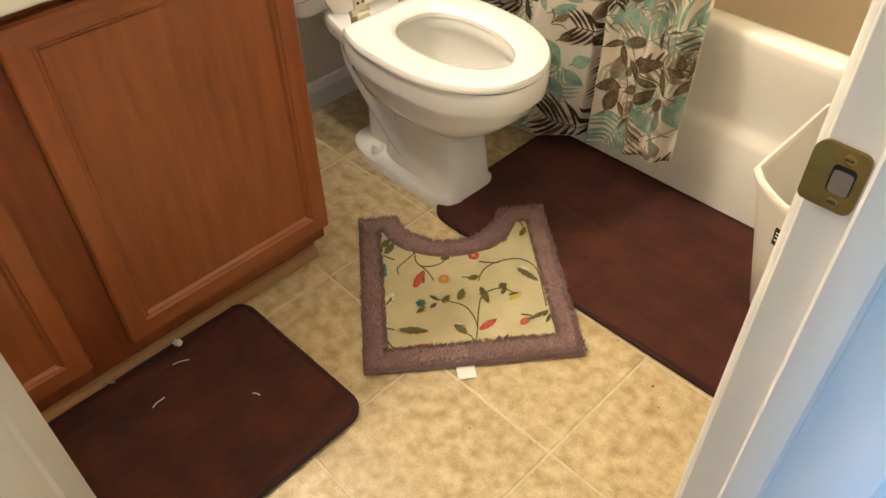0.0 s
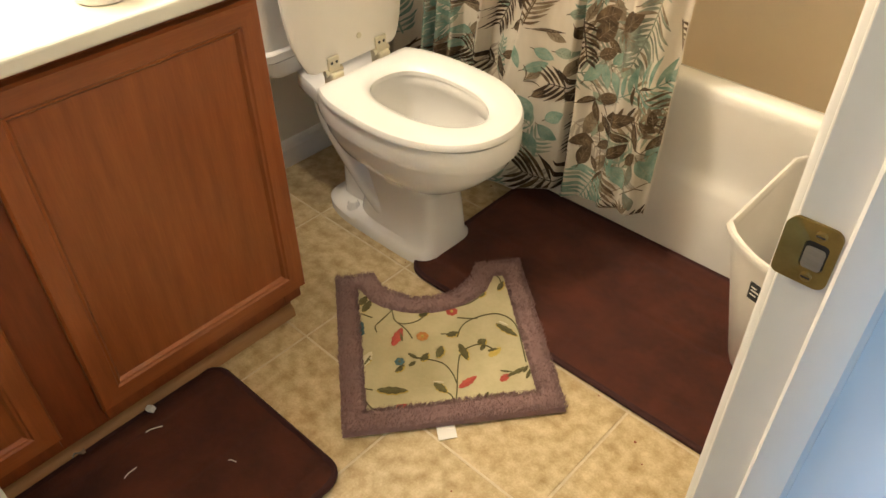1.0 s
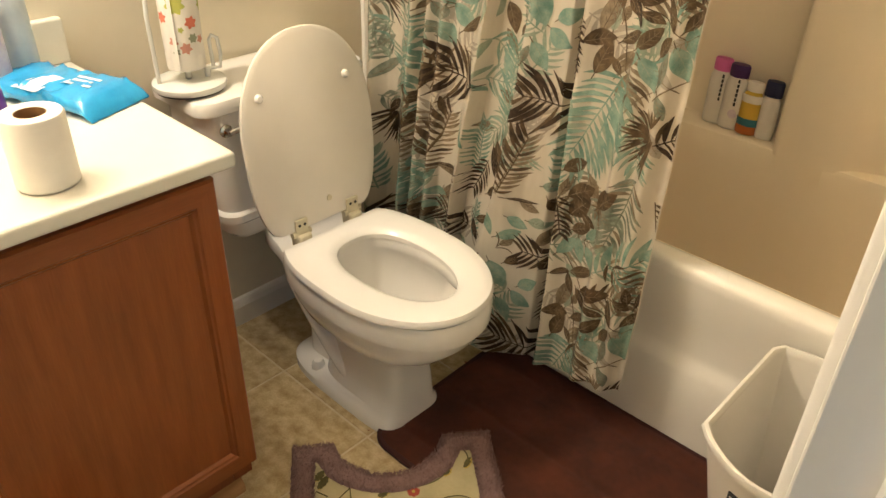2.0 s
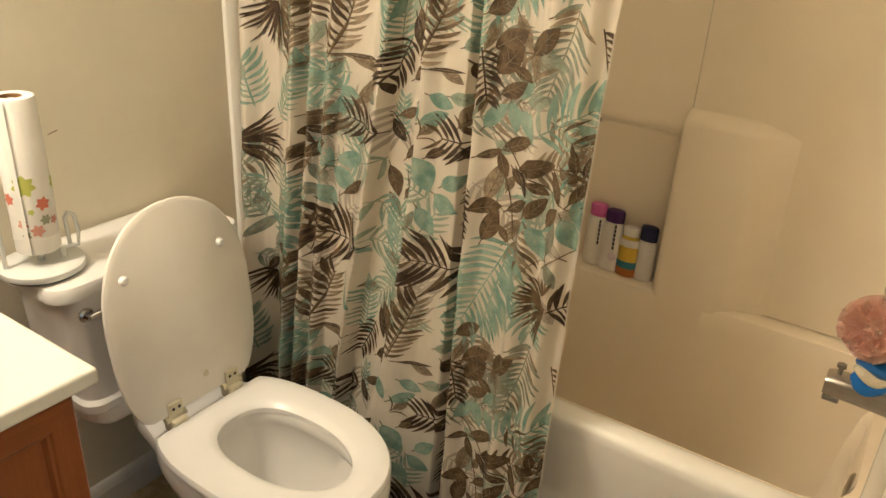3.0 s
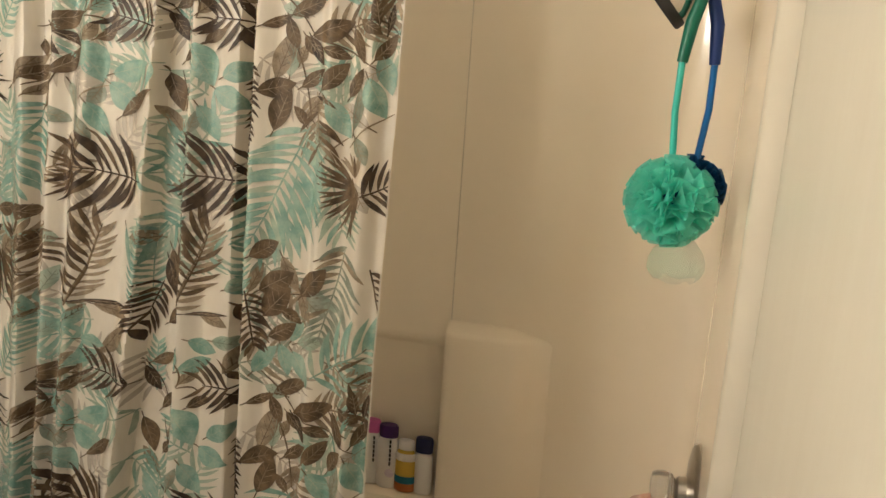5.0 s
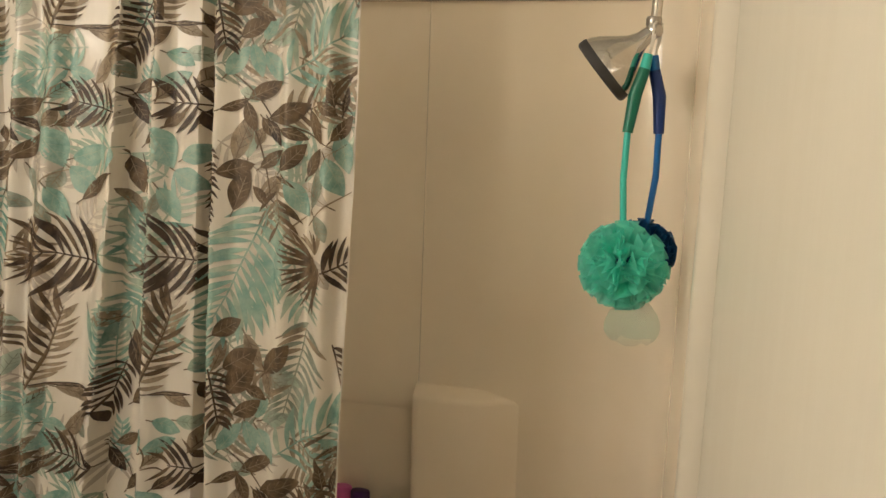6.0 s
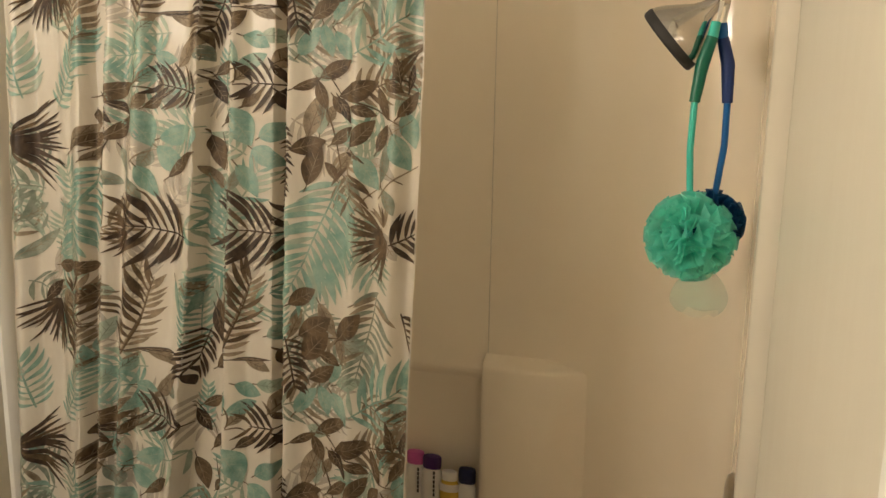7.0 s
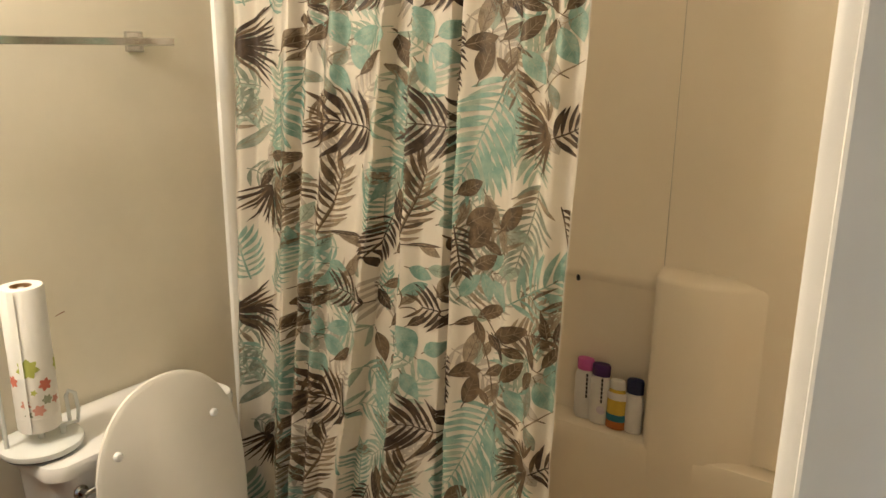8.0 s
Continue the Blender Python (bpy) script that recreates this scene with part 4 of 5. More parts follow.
def leaf(mat, x0, z0, x1, z1, w):
    for dx, z in rows_of(x0, z0):
        strip(mat, x0 + dx - 0.05 * (x1 - x0), z - 0.05 * (z1 - z0), x1 + dx + 0.06 * (x1 - x0), z + 1.06 * (z1 - z0), w * 1.04, prnd.uniform(-0.14, 0.14) * w, 0.85)
        vein = {P_DARK: P_TAUPE, P_BROWN: P_TAUPE, P_TAUPE: P_BROWN, P_TEAL: P_GREEN, P_GREEN: P_GREY, P_GREY: P_TAUPE}.get(mat, P_TAUPE)
        lx, lz = x1 - x0, z1 - z0
        d = math.hypot(lx, lz)
        strip(P_BROWN if mat is not P_DARK else P_DARK, x0 + dx - 0.25 * lx, z - 0.25 * lz, x0 + dx, z, 0.0022, 0.0, 0.2)
        top_vein(vein, x0 + dx, z, x0 + dx + 0.85 * lx, z + 0.85 * lz, 0.0012)
        for k in (0.22, 0.42, 0.62):
            for sgn in (-1, 1):
                bx, bz = x0 + dx + k * lx, z + k * lz
                h = sgn * 0.36 * w / d
                top_vein(vein, bx, bz, bx + 0.20 * lx - h * lz, bz + 0.20 * lz + h * lx, 0.0008)


def top_vein(mat, x0, z0, x1, z1, w):
    """A thin pale line printed over a leaf."""
    keep = LIFT[mat.name]
    LIFT[mat.name] = 0.0023
    strip(mat, x0, z0, x1, z1, w, 0.0, 0.2)
    LIFT[mat.name] = keep


def frond(mat, x0, z0, x1, z1, ln, sides):
    d = math.hypot(x1 - x0, z1 - z0)
    ux, uz = (x1 - x0) / d, (z1 - z0) / d
    n = max(5, int(d / (0.0082 + 0.078 * ln)))
    second = {P_DARK: P_BROWN, P_BROWN: P_DARK, P_TEAL: P_GREEN, P_GREEN: P_TEAL, P_TAUPE: P_BROWN, P_GREY: P_TAUPE}.get(mat, mat)
    for dx, z in rows_of(x0, z0):
        strip(mat, x0 + dx, z, x1 + dx, z + z1 - z0, 0.0030, 0.0, 0.2)
        for i in range(n):
            t = (i + 0.5) / n
            for s in (-1, 1):
                if (sides == "left" and s * uz > 0) or (sides == "right" and s * uz < 0):
                    continue
                a = radians(prnd.uniform(52, 68) * (1 - 0.42 * t))
                lx, lz = ux * math.cos(a) - s * uz * math.sin(a), uz * math.cos(a) + s * ux * math.sin(a)
                q = ln * (0.60 + 0.75 * math.sin(math.pi * (0.15 + 0.72 * t))) * prnd.uniform(0.85, 1.12)
                bx, bz = x0 + dx + ux * d * t, z + uz * d * t
                m2 = second if prnd.random() < 0.22 else mat
                strip(m2, bx, bz, bx + lx * q, bz + lz * q, (0.0040 + 0.092 * ln) * prnd.uniform(0.8, 1.2), s * 0.06 * q, 0.75)


def fan(mat, x, z0, a0, a1, ln, n):
    for dx, z in rows_of(x, z0):
        for i in range(n):
            a = radians(a0 + (a1 - a0) * (i + prnd.uniform(0.2, 0.8)) / n)
            q = ln * prnd.uniform(0.85, 1.2)
            m2 = P_BROWN if prnd.random() < 0.2 else mat
            strip(m2, x + dx, z, x + dx + q * math.cos(a), z + q * math.sin(a), 0.0068 * prnd.uniform(0.8, 1.25), prnd.uniform(-0.05, 0.05) * q, 0.65)


# motifs of one repeat of the print
leaf(P_BROWN, -0.622, 1.552, -0.537, 1.571, 0.032)
leaf(P_DARK, -0.620, 1.548, -0.589, 1.505, 0.020)
leaf(P_DARK, -0.592, 1.539, -0.540, 1.519, 0.017)
leaf(P_BROWN, -0.598, 1.476, -0.542, 1.514, 0.029)
leaf(P_BROWN, -0.637, 1.526, -0.630, 1.500, 0.017)
leaf(P_TAUPE, -0.642, 1.458, -0.598, 1.493, 0.020)
leaf(P_TAUPE, -0.631, 1.420, -0.598, 1.469, 0.019)
leaf(P_BROWN, -0.655, 1.463, -0.623, 1.483, 0.025)
stem(P_BROWN, -0.587, 1.484, -0.633, 1.415)
leaf(P_TEAL, -0.539, 1.525, -0.510, 1.465, 0.048)
leaf(P_TAUPE, -0.525, 1.576, -0.500, 1.599, 0.020)
leaf(P_TAUPE, -0.537, 1.528, -0.515, 1.557, 0.022)
leaf(P_BROWN, -0.514, 1.532, -0.485, 1.550, 0.020)
leaf(P_TAUPE, -0.493, 1.553, -0.485, 1.581, 0.014)
stem(P_BROWN, -0.536, 1.608, -0.533, 1.566)
stem(P_BROWN, -0.533, 1.566, -0.487, 1.551)
leaf(P_TEAL, -0.488, 1.478, -0.421, 1.497, 0.037)
leaf(P_TEAL, -0.496, 1.460, -0.443, 1.426, 0.042)
leaf(P_BROWN, -0.472, 1.412, -0.415, 1.454, 0.024)
leaf(P_GREY, -0.574, 1.456, -0.548, 1.410, 0.024)
leaf(P_GREY, -0.629, 1.415, -0.572, 1.396, 0.027)
leaf(P_TEAL, -0.530, 1.426, -0.497, 1.375, 0.031)
stem(P_TAUPE, -0.543, 1.433, -0.499, 1.458)
leaf(P_TEAL, -0.340, 1.530, -0.309, 1.472, 0.048)
leaf(P_TAUPE, -0.328, 1.579, -0.304, 1.602, 0.020)
leaf(P_BROWN, -0.319, 1.536, -0.289, 1.554, 0.020)
stem(P_BROWN, -0.335, 1.610, -0.332, 1.570)
stem(P_BROWN, -0.332, 1.570, -0.299, 1.561)
leaf(P_TEAL, -0.291, 1.484, -0.256, 1.507, 0.034)
leaf(P_TEAL, -0.303, 1.463, -0.260, 1.437, 0.036)
leaf(P_TEAL, -0.326, 1.434, -0.295, 1.385, 0.031)
leaf(P_GREY, -0.339, 1.394, -0.329, 1.427, 0.017)
frond(P_DARK, -0.426, 1.306, -0.560, 1.322, 0.069, 'both')
frond(P_DARK, -0.232, 1.319, -0.349, 1.326, 0.069, 'both')
fan(P_BROWN, -0.548, 1.309, 140, 252, 0.053, 11)
frond(P_BROWN, -0.564, 1.084, -0.507, 1.228, 0.055, 'right')
frond(P_TAUPE, -0.566, 1.084, -0.513, 1.220, 0.040, 'left')
frond(P_BROWN, -0.354, 1.102, -0.303, 1.243, 0.055, 'right')
frond(P_TAUPE, -0.357, 1.102, -0.309, 1.235, 0.040, 'left')
leaf(P_DARK, -0.546, 1.092, -0.451, 1.093, 0.008)
leaf(P_DARK, -0.337, 1.097, -0.272, 1.098, 0.008)
leaf(P_TEAL, -0.460, 1.223, -0.439, 1.165, 0.015)
frond(P_TEAL, -0.429, 1.095, -0.419, 1.227, 0.025, 'both')
frond(P_TEAL, -0.246, 1.122, -0.241, 1.255, 0.025, 'both')
frond(P_DARK, -0.406, 1.136, -0.445, 1.051, 0.030, 'both')
frond(P_DARK, -0.228, 1.152, -0.212, 1.060, 0.027, 'both')
frond(P_TEAL, -0.374, 1.224, -0.379, 1.408, 0.040, 'both')
leaf(P_BROWN, -0.391, 1.186, -0.359, 1.111, 0.034)
leaf(P_BROWN, -0.378, 1.199, -0.348, 1.151, 0.024)
leaf(P_DARK, -0.398, 1.171, -0.380, 1.114, 0.024)
leaf(P_BROWN, -0.395, 1.063, -0.352, 1.090, 0.027)
leaf(P_DARK, -0.380, 1.124, -0.354, 1.102, 0.017)
leaf(P_DARK, -0.398, 1.578, -0.373, 1.540, 0.027)
leaf(P_BROWN, -0.388, 1.590, -0.346, 1.610, 0.022)
leaf(P_BROWN, -0.376, 1.507, -0.344, 1.542, 0.019)
leaf(P_BROWN, -0.400, 1.482, -0.379, 1.427, 0.036)
leaf(P_BROWN, -0.369, 1.430, -0.354, 1.452, 0.019)
stem(P_DARK, -0.402, 1.596, -0.344, 1.510)
stem(P_DARK, -0.344, 1.426, -0.381, 1.490)
frond(P_DARK, -0.404, 1.554, -0.490, 1.572, 0.042, 'both')
frond(P_DARK, -0.235, 1.570, -0.308, 1.574, 0.044, 'both')
frond(P_DARK, -0.239, 1.514, -0.243, 1.380, 0.021, 'both')
leaf(P_DARK, -0.261, 1.559, -0.235, 1.525, 0.024)
frond(P_TEAL, -0.537, 1.026, -0.636, 1.020, 0.044, 'both')
leaf(P_TEAL, -0.569, 1.049, -0.543, 1.076, 0.024)
leaf(P_TEAL, -0.565, 0.978, -0.519, 1.001, 0.025)
leaf(P_TEAL, -0.548, 1.021, -0.508, 1.013, 0.025)
leaf(P_TAUPE, -0.569, 1.055, -0.539, 1.084, 0.017)
leaf(P_TAUPE, -0.519, 1.086, -0.450, 1.075, 0.025)
leaf(P_TAUPE, -0.510, 1.004, -0.454, 1.058, 0.032)
leaf(P_TAUPE, -0.316, 1.096, -0.272, 1.079, 0.022)
leaf(P_TEAL, -0.331, 1.050, -0.290, 1.034, 0.029)
leaf(P_TEAL, -0.345, 0.999, -0.299, 1.020, 0.027)
leaf(P_TAUPE, -0.273, 1.001, -0.235, 1.048, 0.031)
leaf(P_BROWN, -0.262, 1.111, -0.237, 1.067, 0.025)
leaf(P_TEAL, -0.367, 1.047, -0.352, 1.002, 0.020)
frond(P_TEAL, -0.419, 0.936, -0.415, 1.027, 0.019, 'both')
stem(P_BROWN, -0.199, 1.619, -0.136, 1.549)
stem(P_BROWN, -0.136, 1.549, -0.033, 1.508)
leaf(P_BROWN, -0.173, 1.584, -0.120, 1.608, 0.027)
leaf(P_BROWN, -0.139, 1.554, -0.077, 1.575, 0.034)
leaf(P_BROWN, -0.180, 1.576, -0.164, 1.534, 0.022)
leaf(P_DARK, -0.143, 1.549, -0.119, 1.512, 0.020)
leaf(P_BROWN, -0.153, 1.552, -0.131, 1.524, 0.019)
leaf(P_TAUPE, -0.195, 1.489, -0.170, 1.557, 0.034)
leaf(P_TAUPE, -0.160, 1.511, -0.151, 1.538, 0.019)
leaf(P_BROWN, -0.120, 1.535, -0.079, 1.523, 0.019)
leaf(P_BROWN, -0.117, 1.475, -0.082, 1.513, 0.029)
leaf(P_BROWN, -0.072, 1.564, -0.051, 1.518, 0.022)
leaf(P_BROWN, -0.075, 1.467, -0.053, 1.506, 0.024)
leaf(P_BROWN, -0.153, 1.477, -0.117, 1.503, 0.022)
stem(P_BROWN, -0.175, 1.554, -0.137, 1.428)
leaf(P_BROWN, -0.220, 1.466, -0.167, 1.480, 0.032)
leaf(P_BROWN, -0.197, 1.411, -0.173, 1.471, 0.037)
leaf(P_BROWN, -0.147, 1.419, -0.165, 1.445, 0.017)
leaf(P_TAUPE, -0.145, 1.433, -0.115, 1.464, 0.022)
leaf(P_BROWN, -0.217, 1.565, -0.177, 1.582, 0.017)
leaf(P_BROWN, -0.059, 1.578, -0.030, 1.560, 0.019)
leaf(P_BROWN, -0.033, 1.574, -0.039, 1.611, 0.015)
leaf(P_DARK, -0.021, 1.565, -0.015, 1.602, 0.012)
leaf(P_BROWN, -0.034, 1.523, -0.007, 1.559, 0.022)
stem(P_DARK, -0.048, 1.579, -0.005, 1.562)
leaf(P_TEAL, -0.026, 1.527, -0.010, 1.475, 0.032)
leaf(P_TEAL, -0.042, 1.492, -0.018, 1.440, 0.034)
leaf(P_TEAL, -0.108, 1.456, -0.071, 1.407, 0.034)
leaf(P_GREY, -0.064, 1.420, -0.056, 1.480, 0.022)
leaf(P_GREY, -0.131, 1.421, -0.102, 1.392, 0.027)
leaf(P_GREY, -0.060, 1.404, -0.040, 1.368, 0.024)
stem(P_TAUPE, -0.118, 1.355, -0.071, 1.406)
stem(P_TAUPE, -0.071, 1.389, -0.002, 1.445)
frond(P_TEAL, -0.139, 1.417, -0.221, 1.237, 0.070, 'both')
frond(P_TEAL, -0.142, 1.403, -0.177, 1.241, 0.057, 'left')
fan(P_BROWN, -0.048, 1.323, 128, 268, 0.068, 17)
frond(P_DARK, -0.046, 1.317, -0.000, 1.338, 0.044, 'both')
fan(P_TAUPE, -0.056, 1.345, 60, 150, 0.034, 6)
leaf(P_BROWN, -0.220, 1.209, -0.183, 1.231, 0.031)
leaf(P_BROWN, -0.205, 1.154, -0.156, 1.183, 0.042)
leaf(P_BROWN, -0.199, 1.113, -0.159, 1.158, 0.044)
leaf(P_TAUPE, -0.172, 1.207, -0.145, 1.157, 0.024)
leaf(P_BROWN, -0.137, 1.151, -0.101, 1.195, 0.036)
leaf(P_BROWN, -0.171, 1.123, -0.138, 1.104, 0.020)
stem(P_BROWN, -0.218, 1.132, -0.132, 1.151)
leaf(P_TAUPE, -0.139, 1.152, -0.119, 1.111, 0.022)
leaf(P_TAUPE, -0.222, 1.151, -0.204, 1.195, 0.019)
leaf(P_BROWN, -0.188, 1.078, -0.148, 1.101, 0.029)
leaf(P_TEAL, -0.152, 1.074, -0.133, 1.104, 0.022)
leaf(P_GREY, -0.130, 1.151, -0.096, 1.123, 0.024)
frond(P_GREY, -0.067, 1.232, -0.104, 1.083, 0.046, 'both')
leaf(P_GREY, -0.107, 1.214, -0.065, 1.236, 0.015)
frond(P_BROWN, -0.026, 1.206, -0.005, 1.121, 0.032, 'left')
frond(P_TEAL, -0.113, 1.019, -0.012, 1.085, 0.053, 'both')
leaf(P_TEAL, -0.210, 1.020, -0.178, 1.060, 0.029)
leaf(P_TEAL, -0.170, 1.064, -0.155, 1.018, 0.024)
leaf(P_TEAL, -0.149, 1.053, -0.119, 1.007, 0.027)
leaf(P_GREY, -0.035, 1.028, -0.011, 1.044, 0.022)
leaf(P_TEAL, -0.023, 1.080, 0.001, 1.106, 0.024)
leaf(P_DARK, -0.766, 1.164, -0.724, 1.201, 0.024)
leaf(P_BROWN, -0.729, 1.232, -0.680, 1.241, 0.026)
leaf(P_BROWN, -0.686, 1.232, -0.641, 1.239, 0.030)
leaf(P_TAUPE, -0.717, 1.147, -0.690, 1.194, 0.028)
leaf(P_BROWN, -0.664, 1.169, -0.639, 1.202, 0.028)
fan(P_DARK, -0.734, 1.165, 192, 292, 0.093, 15)
fan(P_BROWN, -0.725, 1.159, 284, 342, 0.071, 8)
frond(P_TEAL, -0.791, 0.944, -0.812, 1.043, 0.042, 'both')
frond(P_TEAL, -0.726, 0.929, -0.645, 1.068, 0.033, 'both')
leaf(P_GREY, -0.684, 1.035, -0.639, 1.064, 0.020)
fan(P_DARK, -0.829, 0.866, -48, 46, 0.116, 17)
leaf(P_TAUPE, -0.692, 0.852, -0.633, 0.900, 0.026)
leaf(P_TAUPE, -0.662, 0.835, -0.635, 0.857, 0.019)
frond(P_TEAL, -0.647, 0.825, -0.712, 0.636, 0.046, 'both')
leaf(P_GREY, -0.835, 0.741, -0.806, 0.704, 0.024)
leaf(P_GREY, -0.799, 0.719, -0.758, 0.748, 0.020)
leaf(P_GREY, -0.811, 0.643, -0.737, 0.698, 0.026)

# a paler layer of foliage behind the main motifs
brnd = random.Random(4)
for k in range(76):
    x, z = CX0 + 0.02 + (CX1 - CX0 - 0.02) * ((k * 0.618034) % 1), 1.0 + REPEAT * ((k * 0.754878) % 1)
    a, ln = brnd.uniform(0, 6.283), brnd.uniform(0.06, 0.12)
    mat = (P_PALE, P_GREEN, P_TAUPE, P_GREEN, P_PALE, P_GREY, P_GREEN)[k % 7]
    if k % 3:
        frond(mat, x, z, x + ln * math.cos(a), z + ln * math.sin(a), 0.040, "both")
    else:
        leaf(mat, x, z, x + 0.5 * ln * math.cos(a), z + 0.5 * ln * math.sin(a), 0.026)


for mat, v, f in PRINT.values():
    me = bpy.data.meshes.new("printed_leaves")
    me.from_pydata(v, [], f)
    me.materials.append(mat)
    for poly in me.polygons:
        poly.use_smooth = True
    tagged(new("printed_leaves", me), kind="stuff").parent = curtain

# ---- waste bin ----
bin_thing = empty("waste_bin", "white plastic waste bin with a bowed front beside the tub", "bin")


def bin_ring(z, k=0.0):
    t = z / 0.40
    x0, x1, y0, y1 = 0.288 - 0.040 * t + k, 0.488 - k, 1.850 - 0.108 * t + k, 1.985 + 0.045 * t - k
    pts = [(x0 + 0.012, y1 + 0.0), (x0, y1 - 0.022), (x0, y0 + 0.006)]
    for i in range(1, 12):
        s = i / 12
        pts.append((x0 + (x1 - x0) * s, y0 - (0.062 * math.sin(math.pi * s) ** 0.9)))
    pts += [(x1, y0), (x1, y1), (x1 - 0.05, y1 + 0.012), (x0 + 0.06, y1 + 0.012)]
    return [(x, y, z) for x, y in pts]


part("body", loft([bin_ring(0.002, 0.006), bin_ring(0.010), bin_ring(0.25), bin_ring(0.392), bin_ring(0.392, 0.003), bin_ring(0.25, 0.003), bin_ring(0.012, 0.006)]), BIN, bin_thing, smooth=True)
part("rim", loft([bin_ring(0.378, -0.001), bin_ring(0.378, -0.005), bin_ring(0.394, -0.006), bin_ring(0.400, -0.003), bin_ring(0.401, 0.002), bin_ring(0.394, 0.005), bin_ring(0.384, 0.0045)], False, False), BIN, bin_thing, smooth=True)
lab = pose(0.338, 1.702, 0.320, 4, 0, -14)
lb = part("label", box(-0.015, 0.012, -0.0012, 0.0012, -0.020, 0.016), BLACK, bin_thing, "small black printed label")
lb.matrix_basis = lab
for k, (z, w) in enumerate(((0.008, 0.010), (0.001, 0.016), (-0.008, 0.012))):
    b = part("print_bar", box(-0.011, -0.011 + w, -0.0022, -0.0014, z - 0.0013, z + 0.0013), BIN, lb)
    b.matrix_basis = Matrix.Identity(4)
# ---- things on the counter ----
CT = 0.7905
roll = empty("toilet_roll", "white toilet paper roll standing on the counter", "toilet roll")
part("paper", lathe([(0.020, 0.0), (0.039, 0.0), (0.0415, 0.003), (0.0415, 0.098), (0.0395, 0.101), (0.033, 0.1025), (0.021, 0.101), (0.020, 0.098), (0.020, 0.0)], at=(-0.488, 1.107, CT + 0.0005), n=40), PAPER, roll, smooth=True)
part("core", lathe([(0.0190, 0.0), (0.0197, 0.0), (0.0197, 0.100), (0.0190, 0.100), (0.0185, 0.05)], at=(-0.488, 1.107, CT + 0.001), n=32), CARD, roll, smooth=True)
WIPE_BLUE = material("blue_film", (0.015, 0.27, 0.62), (0.03, 0.36, 0.72), rough=0.22, scale=30, coat=0.4, bump=0.3, bump_scale=60)
WIPE_WHITE = material("white_film", (0.80, 0.82, 0.82), (0.66, 0.76, 0.82), rough=0.25, scale=30, coat=0.3)
wipes = empty("wipes_packet", "crumpled blue and white soft packet of wipes on the counter", "wipes packet")
WM = pose(-0.785, 1.252, CT + 0.001, 0, 0, 20)
rows = []
for i in range(25):
    s = i / 24
    x = -0.135 + 0.27 * s
    e = min(1.0, min(s, 1 - s) / 0.16)
    hgt = 0.002 + 0.030 * math.sin(math.pi * 0.5 * e) ** 0.8
    wd = 0.066 - 0.004 * e + 0.002 * math.sin(i * 1.7)
    row = []
    for k in range(20):
        a = 2 * math.pi * k / 20
        c, sn = math.cos(a), math.sin(a)
        row.append((x + 0.003 * noise.noise((i * 0.4, k * 0.6, 1)), wd * math.copysign(abs(c) ** 0.55, c), max(0.0, hgt * 0.5 * (1 + math.copysign(abs(sn) ** 0.6, sn)) + 0.011 * noise.noise((i * 0.55, k * 0.5, 3)) * e + 0.005 * abs(noise.noise((i * 1.3, k * 1.1, 7))) * e)))
    rows.append(row)
b = part("packet", loft(rows), WIPE_BLUE, wipes, smooth=True)
b.matrix_basis = WM
patch = []
for i in range(9):
    s = i / 8
    patch.append([(-0.040 + 0.055 * s + 0.02 * c, -0.058 + 0.06 * c, 0.0345 - 0.016 * max(0, 0.3 - c) + 0.001 * math.sin(6 * s)) for c in (0.0, 0.2, 0.45, 0.75, 1.0)])
b = part("white_panel", loft(patch, False, False, closed=False), WIPE_WHITE, wipes)
b.matrix_basis = WM
for k, (x, y, w) in enumerate(((0.030, 0.020, 0.050), (0.034, 0.006, 0.040), (0.030, -0.010, 0.055))):
    p = part("print_bar", box(x, x + w, y - 0.003, y + 0.003, 0.0335, 0.0345), WIPE_WHITE, wipes)
    p.matrix_basis = WM
PURPLE = material("purple_plastic", (0.13, 0.035, 0.30), (0.10, 0.025, 0.24), rough=0.28, scale=20, coat=0.3)
LILAC = material("lilac_label", (0.55, 0.44, 0.56), (0.72, 0.66, 0.66), rough=0.4, scale=60, spread=0.5)
STEEL = material("pale_grey_can", (0.46, 0.52, 0.54), (0.58, 0.62, 0.62), rough=0.3, scale=20)
PEACH = material("peach_print", (0.75, 0.42, 0.30), rough=0.5)


def bottle(name, label, category, x, y, z, body, cap, r, h, cap_r, cap_h, flat=1.0, turn=0, waist=0.0):
    thing = empty(name, label, category)
    m = pose(x, y, z, 0, 0, turn)
    s = Matrix.Diagonal((1, flat, 1, 1))
    prof = [(r * 0.86, 0), (r * 0.97, 0.003), (r, 0.012), (r * (1 - waist), h * 0.45), (r, h * 0.78), (r * 0.96, h * 0.90), (r * 0.78, h * 0.965), (cap_r * 0.9, h)]
    part("body", lathe(prof, m=m @ s, n=28), body, thing, smooth=True)
    part("cap", lathe([(cap_r * 0.97, h), (cap_r, h + 0.003), (cap_r, h + cap_h * 0.85), (cap_r * 0.9, h + cap_h * 0.97), (cap_r * 0.6, h + cap_h)], m=m @ s, n=28), cap, thing, smooth=True)
    return thing, m @ s


